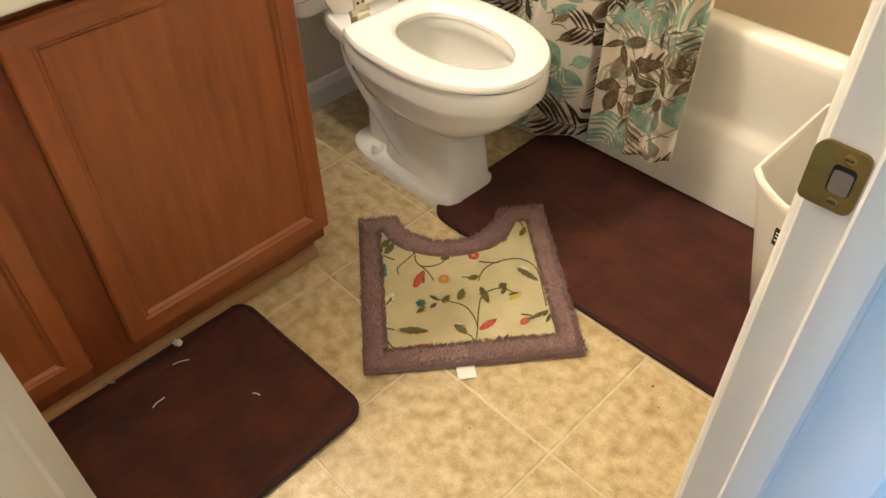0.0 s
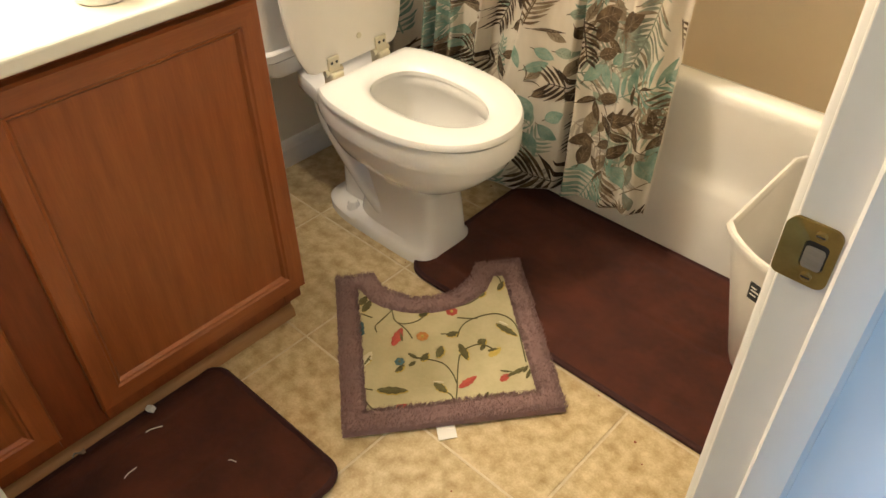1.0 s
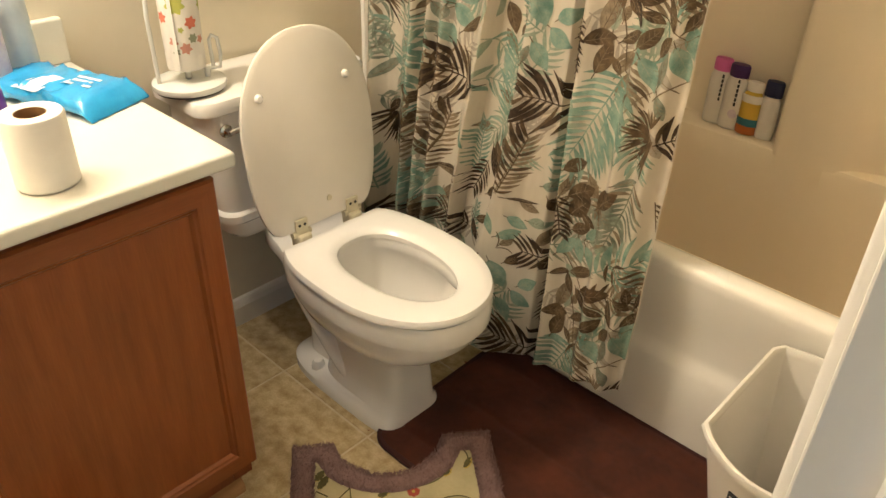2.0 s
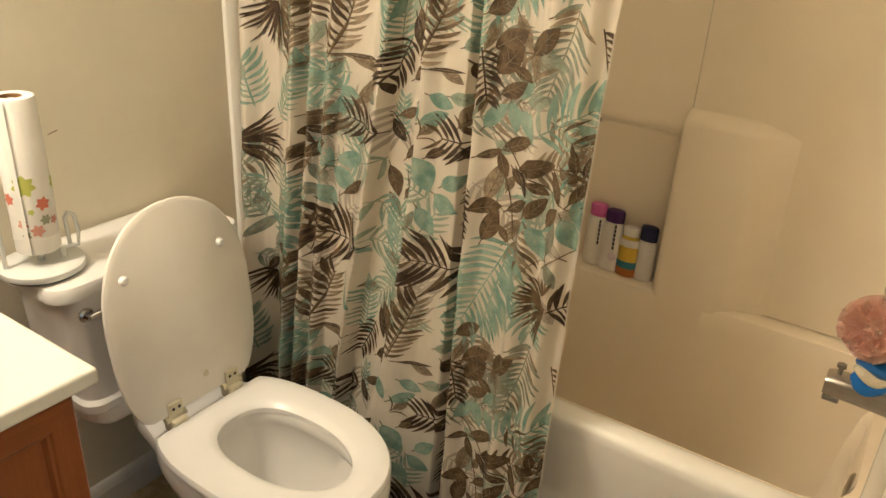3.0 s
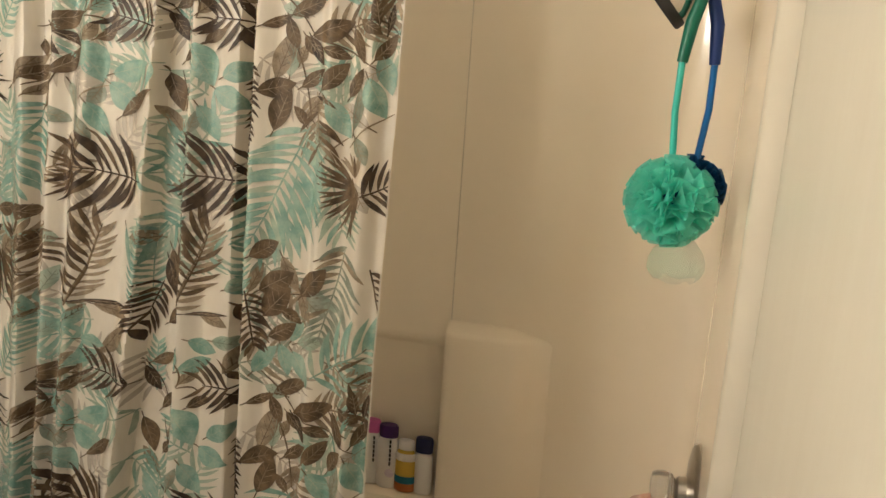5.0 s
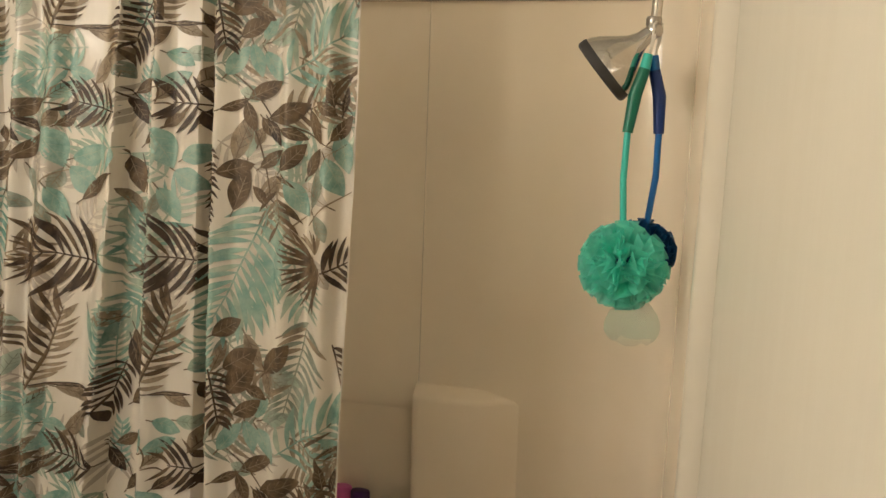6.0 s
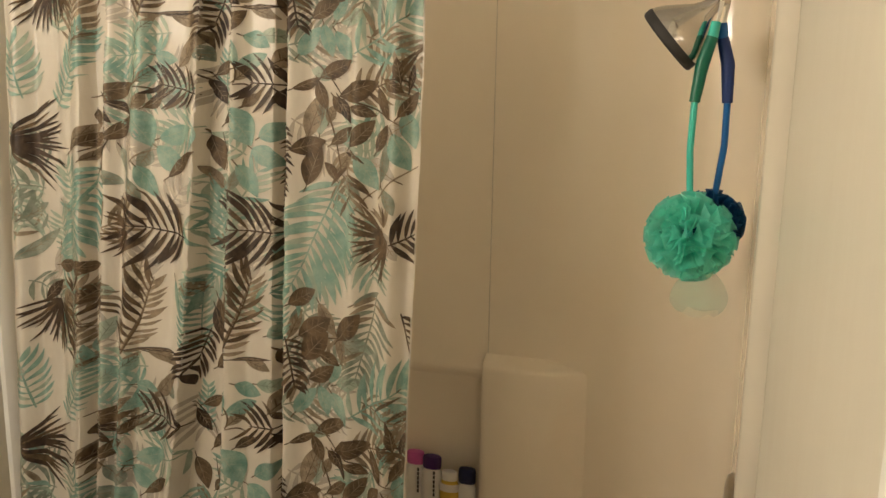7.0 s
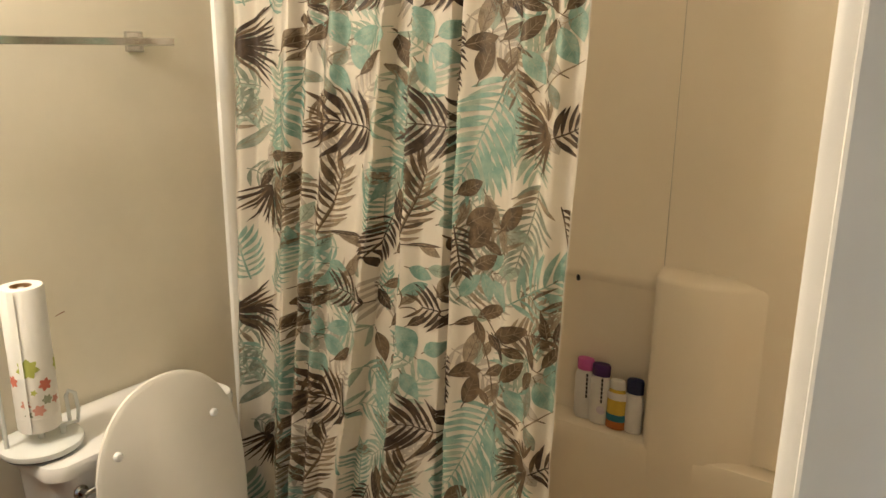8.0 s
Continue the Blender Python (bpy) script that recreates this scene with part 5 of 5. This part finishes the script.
bottle("spray_bottle", "slim purple spray bottle on the counter", "bottle", -0.745, 1.135, CT + 0.0005, PURPLE, PURPLE, 0.020, 0.125, 0.019, 0.05, waist=0.12)
bt, bm_ = bottle("aerosol_can", "lilac aerosol can with a floral label on the counter", "can", -0.880, 1.190, CT + 0.0005, LILAC, PURPLE, 0.026, 0.165, 0.022, 0.03)
bottle("aerosol_can", "pale grey aerosol can standing by the backsplash", "can", -0.908, 1.248, CT + 0.0005, STEEL, BIN, 0.026, 0.165, 0.022, 0.03)
bottle("soap_bottle", "small pale teal bottle on the counter", "bottle", -0.80, 1.055, CT + 0.0005, P_TEAL, BIN, 0.024, 0.10, 0.012, 0.03)

# ---- paper towel holder on the tank ----
TT = 0.7210
ph = empty("paper_towel_holder", "white metal paper towel holder on the toilet tank", "towel holder")
HXC, HYC = -0.842, 1.522
HW = material("white_enamel", (0.72, 0.73, 0.69), (0.68, 0.69, 0.65), rough=0.25, scale=12, coat=0.3)
part("base", lathe([(0.064, 0.004), (0.072, 0.006), (0.0735, 0.011), (0.0725, 0.017), (0.066, 0.020), (0.02, 0.021)], at=(HXC, HYC, TT), n=44), HW, ph, smooth=True)
part("base_ring", lathe([(0.066, 0.0), (0.068, 0.001), (0.068, 0.005), (0.066, 0.006)], at=(HXC, HYC, TT + 0.0003), n=40), DARK, ph, "dark rubber foot ring")
part("pole", tube([(HXC, HYC, TT + 0.018), (HXC, HYC, TT + 0.318)], 0.006), HW, ph, smooth=True)
part("side_arm", tube([(HXC + 0.012, HYC + 0.030, TT + 0.036), (HXC + 0.020, HYC + 0.062, TT + 0.036), (HXC + 0.020, HYC + 0.066, TT + 0.060), (HXC + 0.020, HYC + 0.062, TT + 0.095), (HXC + 0.014, HYC + 0.054, TT + 0.100), (HXC + 0.010, HYC + 0.050, TT + 0.09), (HXC + 0.010, HYC + 0.052, TT + 0.036)], 0.0038), HW, ph, smooth=True)
part("foot_stub", tube([(HXC + 0.014, HYC + 0.035, TT + 0.018), (HXC + 0.014, HYC + 0.035, TT + 0.040)], 0.006), HW, ph, smooth=True)
part("tension_arm", tube([(HXC - 0.012, HYC - 0.058, TT + 0.015), (HXC - 0.012, HYC - 0.060, TT + 0.15), (HXC - 0.012, HYC - 0.055, TT + 0.215), (HXC - 0.010, HYC - 0.047, TT + 0.222)], 0.0042), HW, ph, smooth=True)
pt = empty("paper_towel_roll", "thin roll of flower-printed paper towel on its holder", "paper towel")
ROLL_R = 0.0375
part("paper", lathe([(0.018, 0.0), (ROLL_R - 0.001, 0.0), (ROLL_R, 0.004), (ROLL_R, 0.272), (ROLL_R - 0.002, 0.276), (0.0195, 0.276), (0.018, 0.272), (0.018, 0.0)], at=(HXC, HYC, TT + 0.046), n=40), PAPER, pt, smooth=True)
part("core", lathe([(0.0165, 0.0), (0.0178, 0.0), (0.0178, 0.275), (0.0165, 0.275), (0.016, 0.1)], at=(HXC, HYC, TT + 0.0465), n=30), CARD, pt, smooth=True)
part("loose_edge", loft([[(HXC + (ROLL_R + 0.0012 * k) * math.cos(a), HYC + (ROLL_R + 0.0012 * k) * math.sin(a), TT + z) for a, k in ((-1.15, 0.2), (-1.0, 0.6), (-0.85, 1.5), (-0.80, 2.6))] for z in (0.048, 0.32)], False, False, closed=False), PAPER, pt)
FLOWERS = {"print_yellow_green": material("towel_yellow_green", (0.50, 0.52, 0.12), rough=0.9), "r": material("towel_red", (0.66, 0.20, 0.13), rough=0.9), "g": material("towel_grey_green", (0.36, 0.38, 0.27), rough=0.9), "p": material("towel_pink", (0.68, 0.33, 0.25), rough=0.9)}


def towel_flower(key, ang, z, r, n):
    bm = bmesh.new()
    c = radians(ang)

    def on(du, dz, lift):
        a = c + du / ROLL_R
        return (HXC + (ROLL_R + lift) * math.cos(a), HYC + (ROLL_R + lift) * math.sin(a), TT + z + dz)
    for k in range(n):
        a = 2 * math.pi * k / n + z * 9
        rows = []
        for i in range(6):
            t = i / 5
            h = 0.33 * r * max(0.08, math.sin(math.pi * (0.08 + 0.88 * t)))
            rows.append([on(t * r * math.cos(a) - s * h * math.sin(a), t * r * math.sin(a) + s * h * math.cos(a), 0.0006 + 0.00002 * k) for s in (-1, 0, 1)])
        loft(rows, False, False, closed=False, bm=bm)
    part("printed_flower", bm, FLOWERS[key], pt)


for key, ang, z, r, n in (("print_yellow_green", -38, 0.175, 0.020, 7), ("r", 2, 0.140, 0.013, 6), ("g", 2, 0.110, 0.010, 6), ("p", -22, 0.092, 0.012, 6), ("p", -55, 0.105, 0.010, 5), ("g", -50, 0.085, 0.008, 5), ("p", 28, 0.105, 0.009, 5), ("print_yellow_green", -30, 0.128, 0.006, 5), ("print_yellow_green", 60, 0.170, 0.016, 7), ("r", -85, 0.150, 0.012, 6)):
    towel_flower(key, ang, z, r, n)
part("emboss_line", lathe([(ROLL_R + 0.0004, 0.074), (ROLL_R + 0.0006, 0.075), (ROLL_R + 0.0004, 0.076)], at=(HXC, HYC, TT), n=40), PAPER, pt)

# ---- towel bar and wall scuff ----
bar = empty("towel_bar", "square chrome towel bar mounted above the toilet", "towel bar")
BZ, BXX = 1.468, XL + 0.062
part("bar", box(BXX - 0.007, BXX + 0.007, 1.315, 1.930, BZ - 0.0075, BZ + 0.0075), CHROME, bar, bevel=0.0015)
for y in (1.365, 1.876):
    part("post", box(XL + 0.010, BXX - 0.007, y - 0.009, y + 0.009, BZ - 0.009, BZ + 0.009), CHROME, bar, bevel=0.002)
    part("wall_plate", box(XL + 0.0005, XL + 0.011, y - 0.021, y + 0.021, BZ - 0.021, BZ + 0.021), CHROME, bar, bevel=0.003)
scuff = part("wall_mark", loft([[(XL + 0.0008, 1.650 + dy, 0.925 + dz + k) for dy, dz in ((-0.010, -0.002), (0.0, 0.001), (0.010, 0.003))] for k in (0.0, 0.0018)], False, False, closed=False), WOOD_DARK)
tagged(scuff, "small brown scuff mark on the beige wall", "wall mark")

# ---- shower fittings ----
WY, WX = 2.220, 0.517
head = empty("overhead_shower", "chrome shower head on a curved arm", "shower head")
AX = WX - 0.012
arm = [(WX, WY + 0.01, 1.925), (AX - 0.025, WY + 0.008, 1.922), (AX - 0.048, WY + 0.005, 1.905), (AX - 0.058, WY + 0.002, 1.875), (AX - 0.063, WY, 1.80), (AX - 0.065, WY, 1.740), (AX - 0.068, WY, 1.722)]
part("arm", tube(arm, 0.0085, 16), CHROME, head, smooth=True)
part("wall_flange", lathe([(0.030, 0), (0.030, 0.003), (0.018, 0.010), (0.009, 0.014)], m=pose(WX + 0.004, WY + 0.01, 1.925, 0, -90, 0), n=24), CHROME, head, smooth=True)
hm = look((AX - 0.069, WY, 1.714), (AX - 0.137, WY + 0.008, 1.658))
part("ball_joint", lathe([(0.006, -0.010), (0.013, -0.004), (0.015, 0.004), (0.012, 0.012), (0.006, 0.016)], m=hm, n=20), CHROME, head, smooth=True)
part("bell", lathe([(0.010, 0.004), (0.013, -0.008), (0.014, -0.020), (0.020, -0.034), (0.034, -0.052), (0.048, -0.070), (0.055, -0.082), (0.057, -0.090)], m=hm, n=36), CHROME, head, smooth=True)
part("face", lathe([(0.0575, -0.088), (0.0590, -0.092), (0.0590, -0.102), (0.056, -0.105), (0.02, -0.106)], m=hm, n=36), DARK, head, "dark rubber spray face", smooth=True)
part("cap_ring", lathe([(0.011, 0.0), (0.0125, 0.003), (0.0125, 0.012), (0.011, 0.015)], m=pose(AX - 0.068, WY, 1.722), n=20), NICKEL, head, smooth=True)

M_TEAL = let_through(material("teal_mesh", (0.16, 0.78, 0.66), (0.42, 0.92, 0.83), rough=0.5, scale=50, spread=0.8, alpha=0.42), 0.45)
M_TEAL_PALE = material("pale_teal_mesh", (0.12, 0.55, 0.43), (0.20, 0.62, 0.50), rough=0.55, scale=60, alpha=0.16)
M_BLUE = let_through(material("blue_mesh", (0.006, 0.065, 0.20), (0.012, 0.10, 0.28), rough=0.55, scale=60, alpha=0.8), 0.3)
M_PINK = let_through(material("pink_mesh", (0.74, 0.45, 0.37), (0.82, 0.60, 0.51), rough=0.55, scale=60, alpha=0.42), 0.4)
H_GREEN = material("green_grip", (0.004, 0.14, 0.085), rough=0.4)
H_TEAL = material("teal_plastic", (0.06, 0.50, 0.42), rough=0.3)
H_NAVY = material("navy_grip", (0.006, 0.03, 0.17), rough=0.4)
H_BLUE = material("blue_plastic", (0.010, 0.13, 0.42), rough=0.3)
CORD = material("white_cord", (0.74, 0.69, 0.60), rough=0.8)


def ruffle(centre, r, mat, parent, seed, petals=64):
    """A bath puff: many wavy ribbons of netting standing out from the middle."""
    rnd = random.Random(seed)
    verts, faces = [], []
    C = Vector(centre)
    for p in range(petals):
        z = 1 - 2 * (p + 0.5) / petals
        a = p * 2.39996
        n = Vector((math.sqrt(1 - z * z) * math.cos(a), math.sqrt(1 - z * z) * math.sin(a), z))
        t = n.cross(Vector((rnd.uniform(-1, 1), rnd.uniform(-1, 1), rnd.uniform(-1, 1)))).normalized()
        b = n.cross(t)
        ln, hh = r * rnd.uniform(0.55, 0.85), r * rnd.uniform(0.92, 1.06)
        ph_, fr = rnd.uniform(0, 6), rnd.uniform(2.0, 3.6)
        k = len(verts)
        N, R = 30, 5
        for i in range(N + 1):
            s = 2 * i / N - 1
            for j in range(R + 1):
                q = j / R
                rad = r * 0.35 + (hh - r * 0.35) * q * (0.45 + 0.55 * math.cos(1.5 * s) ** 0.5)
                sway = r * 0.17 * q * math.sin(fr * 3.0 * s + ph_) + r * 0.03 * q * math.sin(11 * s + 2 * ph_)
                v = n * math.sqrt(max(0.02, 1 - (0.62 * s * ln / r) ** 2)) * rad + t * (s * ln * (0.35 + 0.65 * q)) + b * sway
                verts.append(tuple(C + v))
        for i in range(N):
            for j in range(R):
                o = k + i * (R + 1) + j
                faces.append((o, o + 1, o + R + 2, o + R + 1))
    me = bpy.data.meshes.new("netting")
    me.from_pydata(verts, [], faces)
    me.materials.append(mat)
    for poly in me.polygons:
        poly.use_smooth = True
    ob = new("netting", me)
    ob.parent = parent
    return ob


def scrubber(label, top, grip_end, puff, r, grip, rodm, net, seed, bow):
    thing = empty("bath_brush", label, "bath puff", group="bath puffs on the shower arm")
    T, G, P = Vector(top), Vector(grip_end), Vector(puff)
    side = Vector((bow, 0, 0))
    mid = (T + G) / 2 + side * 0.5
    part("loop", tube([T + Vector((0, 0, -0.004)), T + Vector((0.004, -0.012, 0.022)), T + Vector((0.006, -0.006, 0.050)), T + Vector((0.010, 0.004, 0.056)), T + Vector((0.008, 0.004, 0.030)), T + Vector((0.002, 0.0, -0.002))], 0.0019, 6), CORD, thing, "white hanging cord", smooth=True)
    part("tip", tube([T + Vector((0, 0, 0.004)), T + (G - T) * 0.18], [0.0075, 0.009]), rodm, thing, smooth=True)
    part("grip", tube([T + (G - T) * 0.16, mid, G], [0.0095, 0.011, 0.0085], 14), grip, thing, smooth=True)
    part("rod", tube([G, G + (P - G) * 0.35 + side * 0.5, G + (P - G) * 0.7 + side * 0.2, P], 0.0055, 12), rodm, thing, smooth=True)
    ruffle(puff, r, net, thing, seed)
    return thing


g = scrubber("teal bath puff brush hanging from the shower arm", (0.431, 2.205, 1.673), (0.407, 2.202, 1.552), (0.414, 2.200, 1.334), 0.073, H_GREEN, H_TEAL, M_TEAL, 21, -0.008)
tail = [[Vector((0.436, 2.200, 1.278)) + Vector((0.034 * (0.35 + math.sin(2.2 * v)) * math.cos(a) + 0.005 * math.sin(3 * a), 0.028 * (0.35 + math.sin(2.2 * v)) * math.sin(a), -0.062 * v + 0.004 * math.sin(4 * a + 5 * v))) for a in [k * 0.3927 for k in range(16)]] for v in (0, 0.2, 0.4, 0.6, 0.8, 1.0, 1.15)]
part("loose_netting", loft(tail, False, False), M_TEAL_PALE, g, smooth=True)
scrubber("navy blue bath puff brush hanging from the shower arm", (0.441, 2.226, 1.673), (0.458, 2.232, 1.552), (0.446, 2.252, 1.352), 0.056, H_NAVY, H_BLUE, M_BLUE, 22, 0.010)

valve = empty("shower_valve", "round brushed nickel shower valve with a clear knob", "shower valve")
VZ, VY = 0.828, 2.220
part("escutcheon", lathe([(0.086, 0), (0.086, 0.004), (0.082, 0.009), (0.070, 0.012), (0.045, 0.014), (0.030, 0.018)], m=pose(WX + 0.002, VY, VZ, 0, -90, 0), n=48), NICKEL, valve, smooth=True)
part("stem", lathe([(0.028, 0.012), (0.026, 0.030), (0.018, 0.036)], m=pose(WX, VY, VZ, 0, -90, 0), n=28), NICKEL, valve, smooth=True)
CLEAR = material("clear_acrylic", (0.80, 0.76, 0.68), rough=0.12, scale=10, transmission=0.75, ior=1.49)
part("knob", lathe([(0.016, 0.034), (0.026, 0.040), (0.029, 0.050), (0.028, 0.066), (0.022, 0.074), (0.010, 0.076)], m=pose(WX, VY, VZ + 0.004, 0, -90, 0), n=10), CLEAR, valve, "clear faceted acrylic knob")
spout = empty("tub_spout", "brushed nickel tub spout with a diverter pin", "tub spout")
SPZ = 0.630
rows = []
for x, a, b, dz in ((0.0, 0.030, 0.024, 0.0), (0.012, 0.030, 0.024, 0.0), (0.014, 0.027, 0.022, 0.0), (0.07, 0.025, 0.021, 0.001), (0.108, 0.024, 0.020, 0.001), (0.118, 0.022, 0.018, 0.0)):
    rows.append([(WX - x, VY + y, SPZ + dz + z) for y, z in rounded_rect(-a, a, -b, b, 0.012, 5)])
part("body", loft(rows), NICKEL, spout, smooth=True)
part("outlet", box(WX - 0.116, WX - 0.088, VY - 0.018, VY + 0.018, SPZ - 0.030, SPZ - 0.019), NICKEL, spout, bevel=0.003)
part("diverter_pin", lathe([(0.004, 0), (0.004, 0.012), (0.008, 0.014), (0.008, 0.020), (0.004, 0.022)], at=(WX - 0.100, VY, SPZ + 0.021), n=16), NICKEL, spout, smooth=True)
pink = empty("bath_puff", "pale pink bath puff hanging from the valve knob", "bath puff")
ruffle((WX - 0.070, VY - 0.030, VZ - 0.060), 0.056, M_PINK, pink, 31, 40)
part("cord", tube([(WX - 0.045, VY - 0.010, VZ + 0.032), (WX - 0.050, VY - 0.034, VZ - 0.01), (WX - 0.062, VY - 0.030, VZ - 0.065)], 0.0018, 6), CORD, pink)
SPONGE = material("cream_sponge", (0.66, 0.58, 0.42), rough=0.9, scale=60, bump=0.8, bump_scale=300)
mitt = empty("bath_scrubber", "blue and cream bath scrubber hanging below the valve", "scrubber")
for k, (mat, z0, z1) in enumerate(((H_BLUE, -0.112, -0.134), (SPONGE, -0.130, -0.152), (H_BLUE, -0.148, -0.172))):
    rows = [[(WX - 0.052 + rr_ * math.cos(a) * 0.9, VY - 0.034 + 0.6 * rr_ * math.sin(a), VZ + z + 0.006 * math.sin(2 * a + k)) for a in [q * 0.3927 for q in range(16)]] for z, rr_ in ((z0, 0.020), (z0 - 0.004, 0.032), ((z0 + z1) / 2, 0.036), (z1 + 0.004, 0.032), (z1, 0.022))]
    part("band", loft(rows), mat, mitt, smooth=True)
part("cord", tube([(WX - 0.046, VY + 0.012, VZ + 0.030), (WX - 0.044, VY - 0.030, VZ - 0.02), (WX - 0.050, VY - 0.034, VZ - 0.114)], 0.0018, 6), CORD, mitt)

# ---- bottles in the niche ----
NZ, NY = 0.5672, YP + 0.014
C_PINK = material("pink_cap", (0.62, 0.12, 0.36), rough=0.35)
C_PURPLE = material("purple_cap", (0.055, 0.012, 0.10), rough=0.35)
C_NAVY = material("navy_cap", (0.010, 0.014, 0.06), rough=0.35)
WHITE_P = material("white_bottle", (0.76, 0.72, 0.66), rough=0.3, scale=12)
C_YELLOW = material("yellow_label", (0.62, 0.42, 0.05), rough=0.4)
C_SEA = material("teal_label", (0.02, 0.16, 0.20), rough=0.4)
C_AMBER = material("amber_plastic", (0.42, 0.12, 0.02), rough=0.3)
b1, m1 = bottle("shampoo_bottle", "white shampoo bottle with a pink cap in the niche", "bottle", -0.175, NY, NZ, WHITE_P, C_PINK, 0.026, 0.128, 0.022, 0.030, 0.6)
b2, m2 = bottle("shampoo_bottle", "white shampoo bottle with a dark purple cap in the niche", "bottle", -0.131, NY - 0.006, NZ, WHITE_P, C_PURPLE, 0.027, 0.125, 0.023, 0.030, 0.6)
b3, m3 = bottle("lotion_bottle", "yellow and teal banded lotion bottle in the niche", "bottle", -0.085, NY - 0.012, NZ, C_YELLOW, WHITE_P, 0.024, 0.104, 0.019, 0.022, 0.6)
b4, m4 = bottle("body_wash_bottle", "white bottle with a navy blue cap in the niche", "bottle", -0.043, NY - 0.008, NZ, WHITE_P, C_NAVY, 0.022, 0.102, 0.021, 0.036, 0.6)


def band(thing, m, mat, r, z0, z1, name="band"):
    part(name, lathe([(r, z0), (r + 0.0008, z0 + 0.001), (r + 0.0008, z1 - 0.001), (r, z1)], m=m, n=28), mat, thing, smooth=True)


band(b3, m3, C_AMBER, 0.0243, 0.002, 0.022)
band(b3, m3, C_SEA, 0.0243, 0.022, 0.040)
band(b3, m3, WHITE_P, 0.0243, 0.078, 0.096)
for th, m, x in ((b1, m1, 0.012), (b2, m2, 0.010)):
    for k in range(6):
        p = part("print_bar", box(x - 0.0022, x + 0.0022, -0.0295, -0.0265, 0.060 + k * 0.011, 0.068 + k * 0.011), BLACK, th)
        p.matrix_basis = m
p = part("print_patch", lathe([(0.0001, 0), (0.011, 0.0005), (0.011, 0.001)], m=m2 @ pose(0.010, -0.0268, 0.040, 90), n=20), LILAC, b2)

# ---- crumbs and lint ----
def crumb(name, label, x, y, z, s, mat, seed):
    bm = bmesh.new()
    bmesh.ops.create_icosphere(bm, subdivisions=1, radius=s)
    rnd = random.Random(seed)
    for v in bm.verts:
        v.co = Vector((v.co.x * rnd.uniform(0.6, 1.5), v.co.y * rnd.uniform(0.6, 1.5), max(-s * 0.4, v.co.z * 0.5)))
    ob = part(name, bm, mat)
    ob.location = (x, y, z + s * 0.4)
    return tagged(ob, label, "debris")


for k, (x, y) in enumerate(((-0.421, 1.93), (-0.471, 1.977), (0.265, 1.533), (0.151, 1.578), (-0.42, 1.60), (-0.30, 1.585), (0.30, 1.50), (0.08, 1.22))):
    crumb("crumb", "dark crumb of dirt on the floor tiles", x, y, 0.0005, 0.003 if k < 3 else 0.002, WOOD_DARK, k)
for k, (x, y, a, l) in enumerate(((-0.420, 0.925, 70, 0.016), (-0.251, 0.985, 30, 0.008), (-0.366, 0.845, 100, 0.014))):
    ob = part("lint", tube([(-l, 0, 0), (-l * 0.3, 0.002, 0.001), (l, 0, 0)], 0.0009, 6), PAPER)
    ob.matrix_basis = pose(x, y, 0.0150, 0, 0, a)
    tagged(ob, "white thread of lint on the brown rug", "lint")
wad = part("paper_scrap", box(-0.008, 0.008, -0.006, 0.006, 0, 0.012), PAPER, bevel=0.002)
wad.matrix_basis = pose(-0.462, 0.946, 0.0155, 10, -15, 25)
tagged(wad, "small white paper scrap between rug and vanity", "paper scrap")
wrap = part("plastic_scrap", loft([[(-0.012 + 0.024 * t, y + 0.004 * math.sin(5 * t + y * 90), 0.003 + 0.003 * math.sin(7 * t)) for y in (-0.006, 0.0, 0.006)] for t in (0, 0.25, 0.5, 0.75, 1)], False, False, closed=False), CLEAR)
wrap.matrix_basis = pose(-0.474, 0.800, 0.0150, 0, 0, 80)
tagged(wrap, "clear plastic scrap at the edge of the rug", "plastic scrap")

clip = part("dark_clip", lathe([(0.0045, 0), (0.0048, 0.004), (0.004, 0.011), (0.002, 0.014)], m=pose(-0.206, YP + 0.010, 0.922, 20), n=14), DARK)
tagged(clip, "tiny dark clip on the shower surround ridge", "clip")

# ---- floor tiles ----
def tile_mesh(w, d):
    bm = bmesh.new()
    b = 0.0015
    loft([[(x, y, z) for x, y in ((-w / 2 + k, -d / 2 + k), (w / 2 - k, -d / 2 + k), (w / 2 - k, d / 2 - k), (-w / 2 + k, d / 2 - k))] for k, z in ((0, -0.004), (0, -0.0008), (b, 0.0))], cap0=False, bm=bm)
    me = bpy.data.meshes.new("tile")
    bm.to_mesh(me)
    bm.free()
    me.materials.append(TILE)
    return me


PX, PY, GR = 0.3125, 0.3020, 0.0055
xs = [0.216 + PX * k for k in range(-4, 2)]
ys = [1.284 + PY * k for k in range(-4, 4)]
full = tile_mesh(PX - GR, PY - GR)
shared = {}
for x0 in xs:
    for y0 in ys:
        a0, a1 = max(x0 + GR / 2, XL + 0.003), min(x0 + PX - GR / 2, HX - 0.085)
        b0, b1 = max(y0 + GR / 2, YF + 0.003), min(y0 + PY - GR / 2, 2.14)
        if a1 - a0 < 0.02 or b1 - b0 < 0.02:
            continue
        key = (round(a1 - a0, 4), round(b1 - b0, 4))
        me = shared.setdefault(key, tile_mesh(*key))
        ob = new("tile", me)
        ob.parent = floor
        ob.location = ((a0 + a1) / 2, (b0 + b1) / 2, 0)
